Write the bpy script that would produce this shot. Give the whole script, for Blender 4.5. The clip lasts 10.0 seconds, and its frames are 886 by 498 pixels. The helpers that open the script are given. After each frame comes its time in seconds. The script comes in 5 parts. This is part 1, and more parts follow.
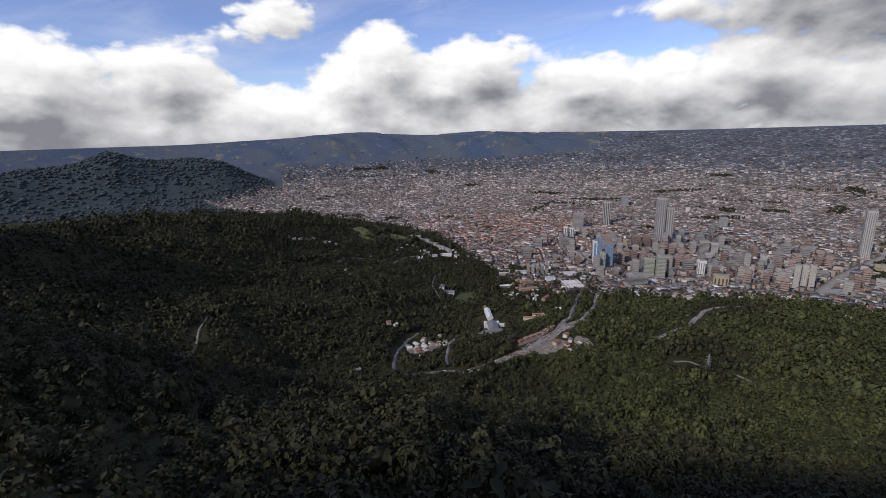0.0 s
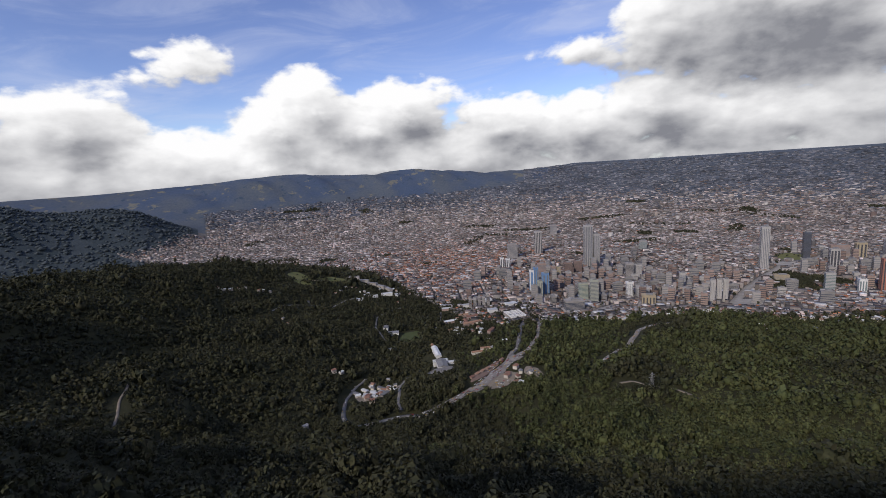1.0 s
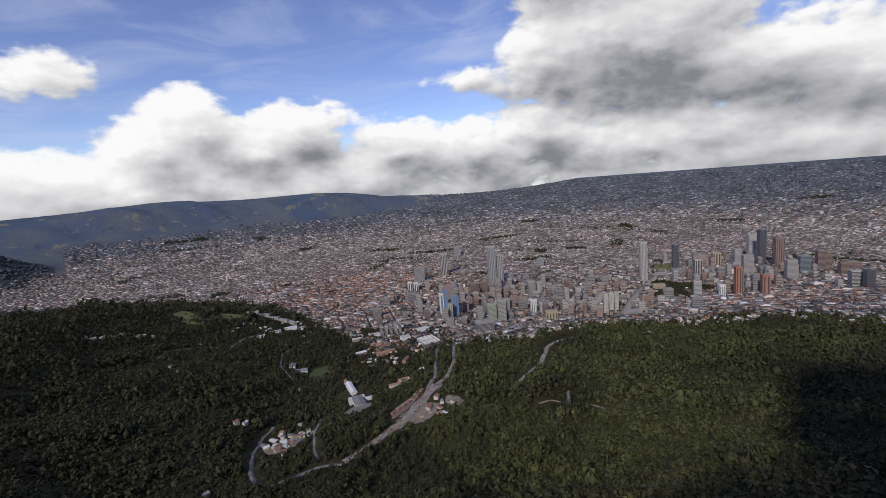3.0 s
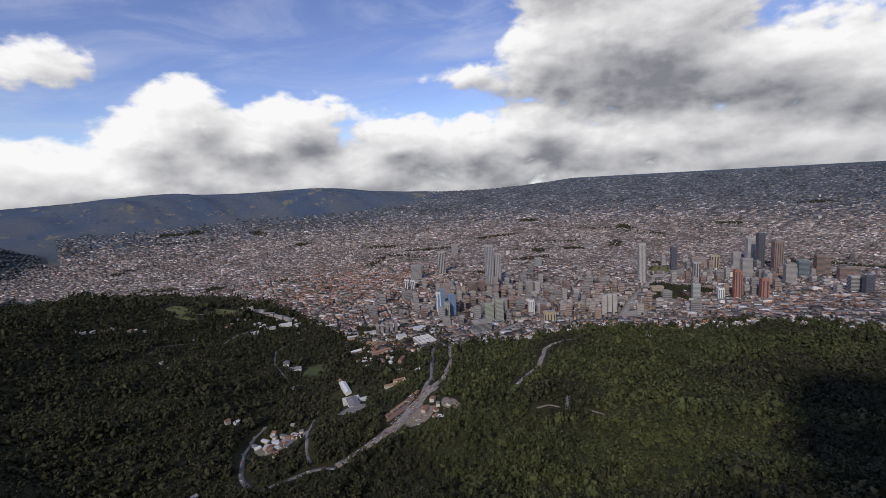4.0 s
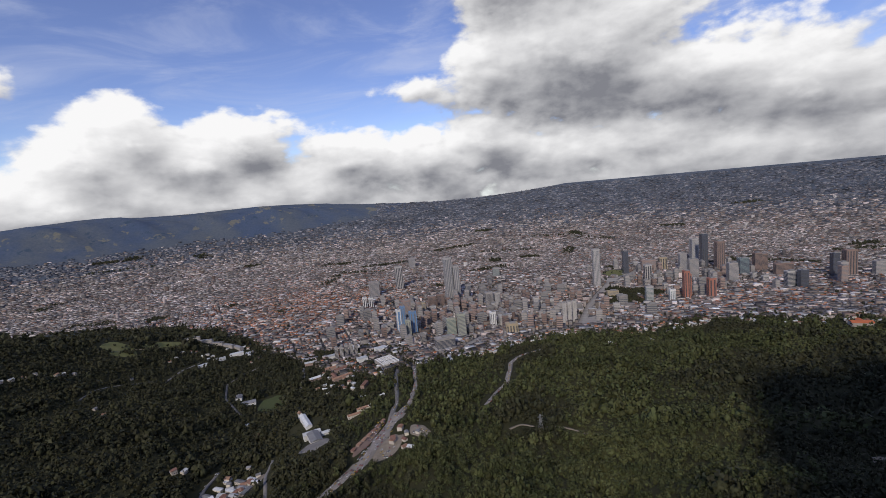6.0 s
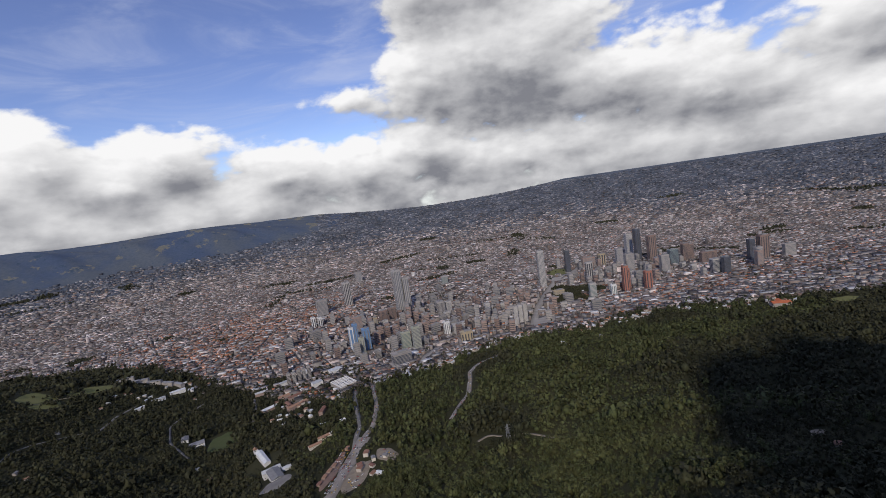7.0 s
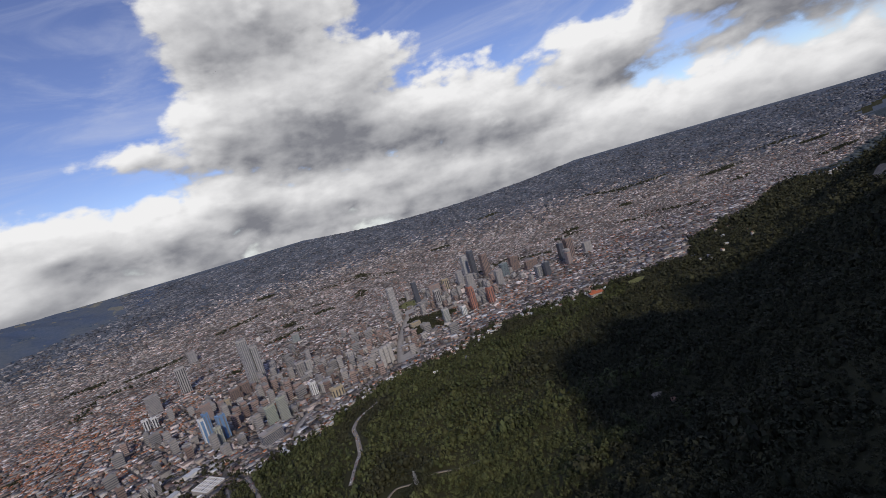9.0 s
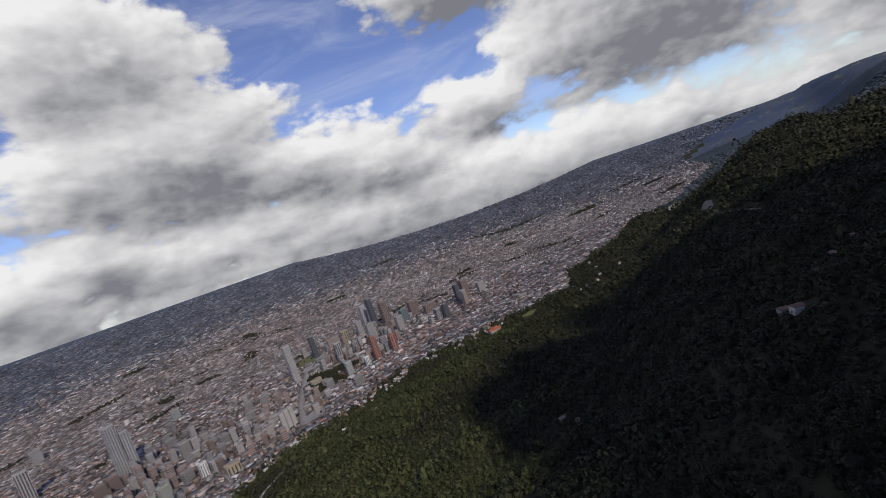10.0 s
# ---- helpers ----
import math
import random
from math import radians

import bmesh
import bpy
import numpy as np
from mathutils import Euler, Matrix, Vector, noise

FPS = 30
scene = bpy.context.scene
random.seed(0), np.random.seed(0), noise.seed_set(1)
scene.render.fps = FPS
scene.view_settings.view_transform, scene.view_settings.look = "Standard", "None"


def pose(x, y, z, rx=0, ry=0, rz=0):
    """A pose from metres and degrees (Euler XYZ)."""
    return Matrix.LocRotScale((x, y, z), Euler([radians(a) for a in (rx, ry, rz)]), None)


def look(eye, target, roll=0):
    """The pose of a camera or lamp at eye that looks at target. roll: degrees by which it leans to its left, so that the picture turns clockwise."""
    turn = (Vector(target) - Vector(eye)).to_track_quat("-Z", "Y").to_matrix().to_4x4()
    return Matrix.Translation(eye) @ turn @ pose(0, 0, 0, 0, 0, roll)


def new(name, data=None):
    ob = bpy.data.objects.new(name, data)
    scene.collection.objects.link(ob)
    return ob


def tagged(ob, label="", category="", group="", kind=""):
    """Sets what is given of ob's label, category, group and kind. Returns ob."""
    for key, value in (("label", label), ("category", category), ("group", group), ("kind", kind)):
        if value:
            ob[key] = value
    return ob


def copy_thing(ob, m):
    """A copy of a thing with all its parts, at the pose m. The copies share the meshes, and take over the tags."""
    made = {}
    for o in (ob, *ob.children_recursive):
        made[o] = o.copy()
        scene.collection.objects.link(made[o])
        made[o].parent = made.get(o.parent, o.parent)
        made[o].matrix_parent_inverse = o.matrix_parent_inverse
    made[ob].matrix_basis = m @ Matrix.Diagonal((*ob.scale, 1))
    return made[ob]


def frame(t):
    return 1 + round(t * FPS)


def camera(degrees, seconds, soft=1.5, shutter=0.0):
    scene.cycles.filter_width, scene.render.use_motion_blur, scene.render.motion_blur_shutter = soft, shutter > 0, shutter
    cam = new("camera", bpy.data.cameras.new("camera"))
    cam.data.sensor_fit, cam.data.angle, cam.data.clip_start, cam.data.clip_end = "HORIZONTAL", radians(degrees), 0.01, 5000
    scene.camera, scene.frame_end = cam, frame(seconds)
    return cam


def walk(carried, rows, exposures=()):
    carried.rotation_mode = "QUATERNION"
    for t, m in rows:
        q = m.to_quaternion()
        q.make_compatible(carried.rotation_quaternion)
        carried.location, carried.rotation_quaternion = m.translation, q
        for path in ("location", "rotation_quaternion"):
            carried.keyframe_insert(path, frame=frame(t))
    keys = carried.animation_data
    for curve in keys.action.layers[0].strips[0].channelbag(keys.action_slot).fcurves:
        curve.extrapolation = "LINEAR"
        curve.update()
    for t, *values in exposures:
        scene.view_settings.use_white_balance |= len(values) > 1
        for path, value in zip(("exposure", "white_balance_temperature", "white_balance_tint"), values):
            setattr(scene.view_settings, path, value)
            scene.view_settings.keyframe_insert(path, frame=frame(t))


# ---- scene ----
cam = camera(88.5, 10.0, soft=0.7, shutter=0.15)
walk(cam, [
    (0.0, look((37.6, -14.9, 531.3), (5.61, 76.69, 507.02), -1.73)),
    (0.5, look((28.9, -13.7, 533.4), (4.52, 80.99, 512.45), -2.40)),
    (1.0, look((20.7, -12.2, 535.7), (2.27, 84.62, 518.50), -3.80)),
    (1.5, look((12.9, -9.8, 538.7), (0.58, 88.46, 524.56), -4.49)),
    (2.0, look((6.0, -5.8, 542.0), (0.31, 93.24, 529.68), -4.85)),
    (2.5, look((0.4, 0.6, 545.2), (0.16, 99.84, 532.87), -4.80)),
    (3.0, look((-3.4, 9.0, 547.6), (-0.31, 107.96, 533.65), -4.39)),
    (4.5, look((-6.0, 38.2, 551.0), (-2.45, 137.08, 536.39), -3.21)),
    (5.0, look((-7.0, 47.4, 553.2), (-2.79, 146.34, 539.36), -4.46)),
    (6.5, look((-18.6, 69.8, 565.2), (1.28, 167.00, 552.55), -6.20)),
    (7.0, look((-27.3, 74.3, 574.7), (-1.47, 170.12, 562.08), -8.49)),
    (7.5, look((-37.3, 77.9, 585.0), (-4.67, 171.57, 572.21), -11.01)),
    (8.0, look((-48.4, 80.3, 594.6), (-8.06, 170.83, 581.32), -13.32)),
    (8.5, look((-61.1, 81.8, 602.7), (-11.91, 167.92, 589.57), -15.41)),
    (9.0, look((-75.3, 82.8, 609.1), (-16.76, 162.91, 596.68), -16.56)),
    (9.5, look((-90.3, 83.6, 614.5), (-22.97, 156.69, 603.12), -17.97)),
    (10.0, look((-105.3, 84.6, 619.8), (-28.18, 147.47, 609.89), -18.88)),
], exposures=[(0.0, 0.08), (4.0, 0.0), (7.0, -0.02), (10.0, -0.15)])

# ---------------------------------------------------------------- node helpers


def link(tree, a, b):
    tree.links.new(a, b)


def node(tree, kind, **settings):
    n = tree.nodes.new(kind)
    for key, value in settings.items():
        setattr(n, key, value)
    return n


def feed(tree, socket, value):
    if hasattr(value, "is_output"):
        tree.links.new(value, socket)
    else:
        socket.default_value = value


def calc(tree, op, a, b=0.0, c=0.0, clamp=False):
    n = tree.nodes.new("ShaderNodeMath")
    n.operation, n.use_clamp = op, clamp
    for s, v in zip(n.inputs, (a, b, c)):
        feed(tree, s, v)
    return n.outputs[0]


def remap(tree, v, a, b, c=0.0, d=1.0, smooth=True):
    n = tree.nodes.new("ShaderNodeMapRange")
    n.interpolation_type = "SMOOTHSTEP" if smooth else "LINEAR"
    for s, q in zip(n.inputs, (v, a, b, c, d)):
        feed(tree, s, q)
    return n.outputs[0]


def mixed(tree, f, a, b, blend="MIX"):
    n = tree.nodes.new("ShaderNodeMix")
    n.data_type, n.blend_type = "RGBA", blend
    feed(tree, n.inputs["Factor"], f)
    for s, v in ((n.inputs[6], a), (n.inputs[7], b)):
        feed(tree, s, v if hasattr(v, "is_output") else (*v, 1.0))
    return n.outputs[2]


def cloudy(tree, vector, scale, detail=5.0, rough=0.55, distort=0.0):
    n = tree.nodes.new("ShaderNodeTexNoise")
    feed(tree, n.inputs["Vector"], vector)
    n.inputs["Scale"].default_value, n.inputs["Detail"].default_value = scale, detail
    n.inputs["Roughness"].default_value, n.inputs["Distortion"].default_value = rough, distort
    return n.outputs[0]


# ---------------------------------------------------------------- sky, sun
SUN_TURN, SUN_RISE = 207.0, 34.0     # where the sun stands: degrees clockwise from +y, and up

# cumulus: bearing, height, half width and half height of each heap, in degrees; a fifth number thins it
HEAPS = [(-60, 4, 13, 7.5), (-49, 5.5, 7, 5.5), (-40, 2.5, 10, 4), (-37.5, 12.4, 11, 5, 0.45), (-29, 5, 7.5, 5.6), (-25, 7.5, 6, 4.6), (-14.5, 7, 6.5, 5.2), (-19, 5, 9, 5), (-3, 4.2, 9, 4.8), (7, 3.6, 9, 4.4),
         (15, 12.5, 8, 5.5), (7, 12.4, 9, 2.8, 0.6), (26, 13.5, 15, 10.5), (38, 9.5, 12, 6), (22, 24, 14, 9), (26, 2.6, 12, 3), (47, 6, 12, 4.6), (60, 9.5, 10, 4.2), (80, 14, 19, 9.5),
         (62, 24, 14, 5.5), (104, 12, 20, 15), (15, 5, 8, 4.8), (-25, 0.4, 60, 4.4), (56, 0.6, 50, 4.8), (30, 3.5, 14, 3.6)]


def make_density():
    """Node group: bearing and height in degrees in, thickness of cloud out."""
    g = bpy.data.node_groups.new("cloud_thickness", "ShaderNodeTree")
    g.interface.new_socket("Vector", in_out="INPUT", socket_type="NodeSocketVector")
    g.interface.new_socket("Value", in_out="OUTPUT", socket_type="NodeSocketFloat")
    g.interface.new_socket("Rise", in_out="OUTPUT", socket_type="NodeSocketFloat")
    p = g.nodes.new("NodeGroupInput").outputs[0]
    out = g.nodes.new("NodeGroupOutput")
    total = rise = weight = None
    for az, el, ra, re, *thin in HEAPS:
        d = node(g, "ShaderNodeVectorMath", operation="SUBTRACT")
        link(g, p, d.inputs[0])
        d.inputs[1].default_value = (az, el, 0)
        s = node(g, "ShaderNodeVectorMath", operation="MULTIPLY")
        link(g, d.outputs[0], s.inputs[0])
        s.inputs[1].default_value = (1 / ra, 1 / re, 0)
        n = node(g, "ShaderNodeVectorMath", operation="LENGTH")
        link(g, s.outputs[0], n.inputs[0])
        v = calc(g, "SUBTRACT", thin[0] if thin else 1.0, n.outputs["Value"])
        total = v if total is None else calc(g, "SMOOTH_MAX", total, v, 0.35)
        part_xyz = node(g, "ShaderNodeSeparateXYZ")
        link(g, s.outputs[0], part_xyz.inputs[0])
        w = calc(g, "POWER", calc(g, "MAXIMUM", calc(g, "ADD", v, 0.35), 0.001), 3.0)
        up = calc(g, "MULTIPLY", part_xyz.outputs[1], w)
        rise = up if rise is None else calc(g, "ADD", rise, up)
        weight = w if weight is None else calc(g, "ADD", weight, w)
    sq = node(g, "ShaderNodeVectorMath", operation="MULTIPLY")
    link(g, p, sq.inputs[0])
    sq.inputs[1].default_value = (1.0, 1.7, 0)
    big = cloudy(g, sq.outputs[0], 0.075, 2, 0.5, 0.2)
    fine = cloudy(g, sq.outputs[0], 0.17, 10, 0.6, 0.1)
    total = calc(g, "MAXIMUM", total, -0.9)
    v = calc(g, "ADD", calc(g, "MULTIPLY", total, 1.0), calc(g, "MULTIPLY", calc(g, "SUBTRACT", big, 0.5), 0.8))
    v = calc(g, "ADD", v, calc(g, "MULTIPLY", calc(g, "SUBTRACT", fine, 0.5), 1.0))
    for size, much in ((0.16, 0.42), (0.42, 0.2)):
        puff = node(g, "ShaderNodeTexVoronoi", feature="SMOOTH_F1")
        warp = node(g, "ShaderNodeVectorMath", operation="ADD")
        link(g, sq.outputs[0], warp.inputs[0])
        wn = node(g, "ShaderNodeTexNoise")
        link(g, sq.outputs[0], wn.inputs["Vector"])
        wn.inputs["Scale"].default_value = 0.3
        ws = node(g, "ShaderNodeVectorMath", operation="SCALE")
        link(g, wn.outputs["Color"], ws.inputs[0])
        ws.inputs["Scale"].default_value = 5.0
        link(g, ws.outputs[0], warp.inputs[1])
        link(g, warp.outputs[0], puff.inputs["Vector"])
        puff.inputs["Scale"].default_value = size
        puff.inputs["Smoothness"].default_value = 0.4
        v = calc(g, "ADD", v, calc(g, "MULTIPLY", calc(g, "SUBTRACT", 0.45, puff.outputs["Distance"]), much))
    link(g, v, out.inputs[0])
    link(g, calc(g, "DIVIDE", rise, weight), out.inputs[1])
    return g


def make_world():
    world = bpy.data.worlds.new("sky")
    scene.world = world
    world.use_nodes = True
    t = world.node_tree
    t.nodes.clear()
    out, back = node(t, "ShaderNodeOutputWorld"), node(t, "ShaderNodeBackground")
    link(t, back.outputs[0], out.inputs[0])
    sky = node(t, "ShaderNodeTexSky", sky_type="NISHITA", sun_disc=False, sun_elevation=radians(SUN_RISE),
               sun_rotation=radians(SUN_TURN), altitude=2600.0)
    blue = node(t, "ShaderNodeVectorMath", operation="SCALE")
    deep = node(t, "ShaderNodeHueSaturation")
    deep.inputs["Saturation"].default_value = 1.14
    deep.inputs["Hue"].default_value = 0.52
    link(t, sky.outputs[0], deep.inputs["Color"])
    link(t, deep.outputs[0], blue.inputs[0])
    blue.inputs["Scale"].default_value = 0.14
    way = node(t, "ShaderNodeTexCoord").outputs["Generated"]
    sep = node(t, "ShaderNodeSeparateXYZ")
    link(t, way, sep.inputs[0])
    x, y, z = sep.outputs
    az = calc(t, "MULTIPLY", calc(t, "ARCTAN2", x, y), 57.29578)
    el = calc(t, "MULTIPLY", calc(t, "ARCSINE", z), 57.29578)
    group = make_density()

    def thickness(lift, shift):
        c = node(t, "ShaderNodeCombineXYZ")
        feed(t, c.inputs[0], calc(t, "ADD", az, shift))
        feed(t, c.inputs[1], calc(t, "ADD", el, lift))
        n = node(t, "ShaderNodeGroup")
        n.node_tree = group
        link(t, c.outputs[0], n.inputs[0])
        return n.outputs

    (d0, rise), d1, d2 = thickness(0, 0), thickness(0.9, -0.7)[0], thickness(3.6, -2.4)[0]
    cover = remap(t, d0, -0.03, 0.22)
    small = calc(t, "MULTIPLY", calc(t, "SUBTRACT", d0, d1), 0.62)
    large = calc(t, "MULTIPLY", calc(t, "SUBTRACT", d0, d2), 0.42)
    thick = remap(t, d0, 0.25, 1.0, 0.0, -0.38)
    broad = node(t, "ShaderNodeCombineXYZ")
    feed(t, broad.inputs[0], az)
    feed(t, broad.inputs[1], calc(t, "MULTIPLY", el, 2.6))
    mass = calc(t, "MULTIPLY", calc(t, "SUBTRACT", cloudy(t, broad.outputs[0], 0.055, 3, 0.5, 0.4), 0.5), 0.9)
    lit = calc(t, "ADD", calc(t, "ADD", calc(t, "ADD", small, large), calc(t, "ADD", thick, mass)), calc(t, "ADD", 0.57, calc(t, "MULTIPLY", rise, 0.44)), clamp=True)
    white = mixed(t, lit, (0.225, 0.23, 0.26), (0.95, 0.945, 0.95))
    # thin high cloud over the blue
    tilt = node(t, "ShaderNodeCombineXYZ")
    feed(t, tilt.inputs[0], calc(t, "ADD", calc(t, "MULTIPLY", az, 0.05), calc(t, "MULTIPLY", el, 0.06)))
    feed(t, tilt.inputs[1], calc(t, "SUBTRACT", calc(t, "MULTIPLY", el, 0.22), calc(t, "MULTIPLY", az, 0.03)))
    wisp = remap(t, cloudy(t, tilt.outputs[0], 1.0, 7, 0.6, 0.8), 0.40, 0.85, 0.06, 0.6)
    high = mixed(t, wisp, blue.outputs[0], (0.60, 0.65, 0.82))
    # haze of the lowest few degrees
    low = remap(t, el, 0.0, 4.5, 1.0, 0.0)
    veil = mixed(t, calc(t, "MULTIPLY", low, 0.75), high, (0.66, 0.70, 0.77))
    col = mixed(t, cover, veil, white)
    link(t, col, back.inputs[0])
    back.inputs[1].default_value = 1.0


make_world()
sun = new("sun", bpy.data.lights.new("sun", "SUN"))
sun.data.energy, sun.data.angle, sun.data.color = 2.45, radians(2.0), (1.0, 0.91, 0.80)
s_el, s_az = radians(SUN_RISE), radians(SUN_TURN)
sun.matrix_world = look((0, 0, 0), (-math.sin(s_az) * math.cos(s_el), -math.cos(s_az) * math.cos(s_el), -math.sin(s_el)))

# ---------------------------------------------------------------- materials


def surface(name, color, other=None, scale=0.1, fine=2.0, rough=0.8, metal=0.0, bump=0.2, amount=0.6, island=0.0, each=0.0, spec=0.12):
    """A material whose colour wanders between two tones at two scales, with relief; island and each: how far single pieces and objects differ."""
    m = bpy.data.materials.new(name)
    m.use_nodes = True
    t = m.node_tree
    b = t.nodes["Principled BSDF"]
    pos = node(t, "ShaderNodeNewGeometry")
    other = other or tuple(c * 0.6 for c in color)
    a = cloudy(t, pos.outputs["Position"], scale, 4, 0.6)
    f = cloudy(t, pos.outputs["Position"], fine, 5, 0.65)
    mask = remap(t, calc(t, "ADD", calc(t, "MULTIPLY", a, 0.6), calc(t, "MULTIPLY", f, 0.4)), 0.5 - 0.5 * amount * 0.6, 0.5 + 0.5 * amount * 0.6)
    col = mixed(t, mask, color, other)
    if island or each:
        r = pos.outputs["Random Per Island"] if island else node(t, "ShaderNodeObjectInfo").outputs["Random"]
        k = island or each
        hsv = node(t, "ShaderNodeHueSaturation")
        feed(t, hsv.inputs["Value"], remap(t, r, 0, 1, 1 - k, 1 + k, False))
        feed(t, hsv.inputs["Hue"], remap(t, r, 0, 1, 0.5 - 0.05 * k, 0.5 + 0.05 * k, False))
        feed(t, hsv.inputs["Color"], col)
        col = hsv.outputs[0]
    link(t, col, b.inputs["Base Color"])
    b.inputs["Metallic"].default_value = metal
    b.inputs["Specular IOR Level"].default_value = spec
    feed(t, b.inputs["Roughness"], remap(t, f, 0.2, 0.8, max(rough - 0.12, 0.02), min(rough + 0.12, 1), False))
    if bump:
        n = node(t, "ShaderNodeBump")
        n.inputs["Strength"].default_value, n.inputs["Distance"].default_value = bump, 1.0 / max(fine, 0.05) * 0.3
        link(t, f, n.inputs["Height"])
        link(t, n.outputs[0], b.inputs["Normal"])
    return m


def palette(t, factor, colors):
    r = node(t, "ShaderNodeValToRGB")
    r.color_ramp.interpolation = "CONSTANT"
    e = r.color_ramp.elements
    while len(e) < len(colors):
        e.new(1.0)
    for i, c in enumerate(colors):
        e[i].position, e[i].color = i / len(colors), (*c, 1)
    link(t, factor, r.inputs[0])
    return r.outputs[0]


def city_surface(name, roofs, walls):
    """Mixed roofs and plastered walls: each building takes its own pair of colours."""
    m = bpy.data.materials.new(name)
    m.use_nodes = True
    t = m.node_tree
    b = t.nodes["Principled BSDF"]
    pos = node(t, "ShaderNodeNewGeometry")
    sep = node(t, "ShaderNodeSeparateXYZ")
    link(t, pos.outputs["True Normal"], sep.inputs[0])
    up = calc(t, "GREATER_THAN", sep.outputs[2], 0.45)
    r = pos.outputs["Random Per Island"]
    r2 = calc(t, "FRACT", calc(t, "MULTIPLY", r, 17.31))
    r3 = calc(t, "FRACT", calc(t, "MULTIPLY", r, 71.7))
    col = mixed(t, up, palette(t, r2, walls), palette(t, r, roofs))
    grime = cloudy(t, pos.outputs["Position"], 0.35, 5, 0.7)
    district = cloudy(t, pos.outputs["Position"], 0.006, 3, 0.6)
    hsv = node(t, "ShaderNodeHueSaturation")
    feed(t, hsv.inputs["Color"], col)
    v = calc(t, "MULTIPLY", remap(t, r3, 0, 1, 0.55, 1.35, False), remap(t, grime, 0.25, 0.75, 0.6, 1.2, False))
    feed(t, hsv.inputs["Value"], calc(t, "MULTIPLY", v, remap(t, district, 0.3, 0.7, 0.74, 1.48, False)))
    link(t, hsv.outputs[0], b.inputs["Base Color"])
    b.inputs["Roughness"].default_value = 0.92
    b.inputs["Specular IOR Level"].default_value = 0.08
    return m


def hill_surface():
    """Far hills: woods with blue distance haze put into the colour, broken by ochre fields and dark copses."""
    m = bpy.data.materials.new("hazy_hill")
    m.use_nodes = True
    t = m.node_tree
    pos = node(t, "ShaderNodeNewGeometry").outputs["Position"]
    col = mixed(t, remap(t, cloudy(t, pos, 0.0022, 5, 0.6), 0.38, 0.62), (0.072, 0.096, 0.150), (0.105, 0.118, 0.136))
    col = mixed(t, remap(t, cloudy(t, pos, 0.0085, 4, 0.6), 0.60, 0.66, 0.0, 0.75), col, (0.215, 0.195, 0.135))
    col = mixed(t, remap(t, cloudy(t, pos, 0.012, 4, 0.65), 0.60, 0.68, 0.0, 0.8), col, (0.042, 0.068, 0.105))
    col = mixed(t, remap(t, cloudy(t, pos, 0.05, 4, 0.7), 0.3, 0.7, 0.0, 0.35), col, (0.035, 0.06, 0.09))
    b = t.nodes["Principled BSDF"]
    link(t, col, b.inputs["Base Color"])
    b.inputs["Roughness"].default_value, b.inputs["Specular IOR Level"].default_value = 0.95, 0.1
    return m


M = {}
M["forest_floor"] = surface("forest_floor", (0.028, 0.029, 0.014), (0.050, 0.048, 0.024), 0.02, 0.5, 0.95, bump=0.6)
M["town_ground"] = surface("town_ground", (0.17, 0.155, 0.145), (0.09, 0.085, 0.08), 0.02, 0.3, 0.9, bump=0.1)
M["hazy_hill"] = hill_surface()
M["leaf"] = surface("scrub_leaf", (0.028, 0.036, 0.015), (0.096, 0.100, 0.042), 0.016, 0.35, 0.7, bump=0.0, island=0.42, amount=0.75)
# darker copy of the leaf: cloud shade is put into its colour
M["shaded_dark_leaf"] = surface("shaded_eucalyptus_leaf", (0.026, 0.029, 0.016), (0.057, 0.055, 0.029), 0.016, 0.35, 0.65, bump=0.0, island=0.35, amount=0.75)
# leaf and plain of the distance: blue-grey haze is put into the colour
M["hazy_leaf"] = surface("hazy_leaf", (0.060, 0.074, 0.082), (0.076, 0.088, 0.092), 0.006, 0.05, 0.9, bump=0.0, island=0.2)
M["hazy_plain"] = surface("hazy_plain", (0.105, 0.118, 0.145), (0.062, 0.078, 0.098), 0.004, 0.03, 0.95, bump=0.0)
M["bark"] = surface("bark", (0.10, 0.075, 0.05), (0.05, 0.04, 0.03), 0.8, 6, 0.9)
M["asphalt"] = surface("asphalt", (0.25, 0.235, 0.22), (0.17, 0.16, 0.15), 0.05, 0.8, 0.9)
M["pale_paving"] = surface("pale_paving", (0.40, 0.37, 0.33), (0.28, 0.26, 0.235), 0.04, 0.5, 0.9)
M["worn_asphalt"] = surface("worn_asphalt", (0.33, 0.295, 0.265), (0.22, 0.20, 0.18), 0.05, 0.8, 0.9)
M["dirt"] = surface("dirt", (0.30, 0.255, 0.20), (0.19, 0.16, 0.125), 0.1, 0.9, 0.95)
M["red_gravel"] = surface("red_gravel", (0.24, 0.165, 0.135), (0.17, 0.125, 0.105), 0.08, 0.9, 0.95)
M["pitch"] = surface("pitch", (0.070, 0.088, 0.034), (0.092, 0.104, 0.044), 0.05, 0.8, 0.9)
M["grass"] = surface("grass", (0.125, 0.135, 0.048), (0.175, 0.170, 0.075), 0.03, 0.8, 0.9)
GREY_ROOFS = [(0.193, 0.172, 0.163), (0.101, 0.091, 0.089), (0.247, 0.227, 0.216), (0.183, 0.127, 0.107), (0.39, 0.373, 0.354), (0.07, 0.066, 0.066), (0.146, 0.132, 0.125), (0.202, 0.161, 0.141), (0.652, 0.64, 0.621), (0.162, 0.147, 0.141), (0.117, 0.114, 0.116), (0.288, 0.274, 0.259), (0.131, 0.12, 0.114), (0.538, 0.525, 0.507)]
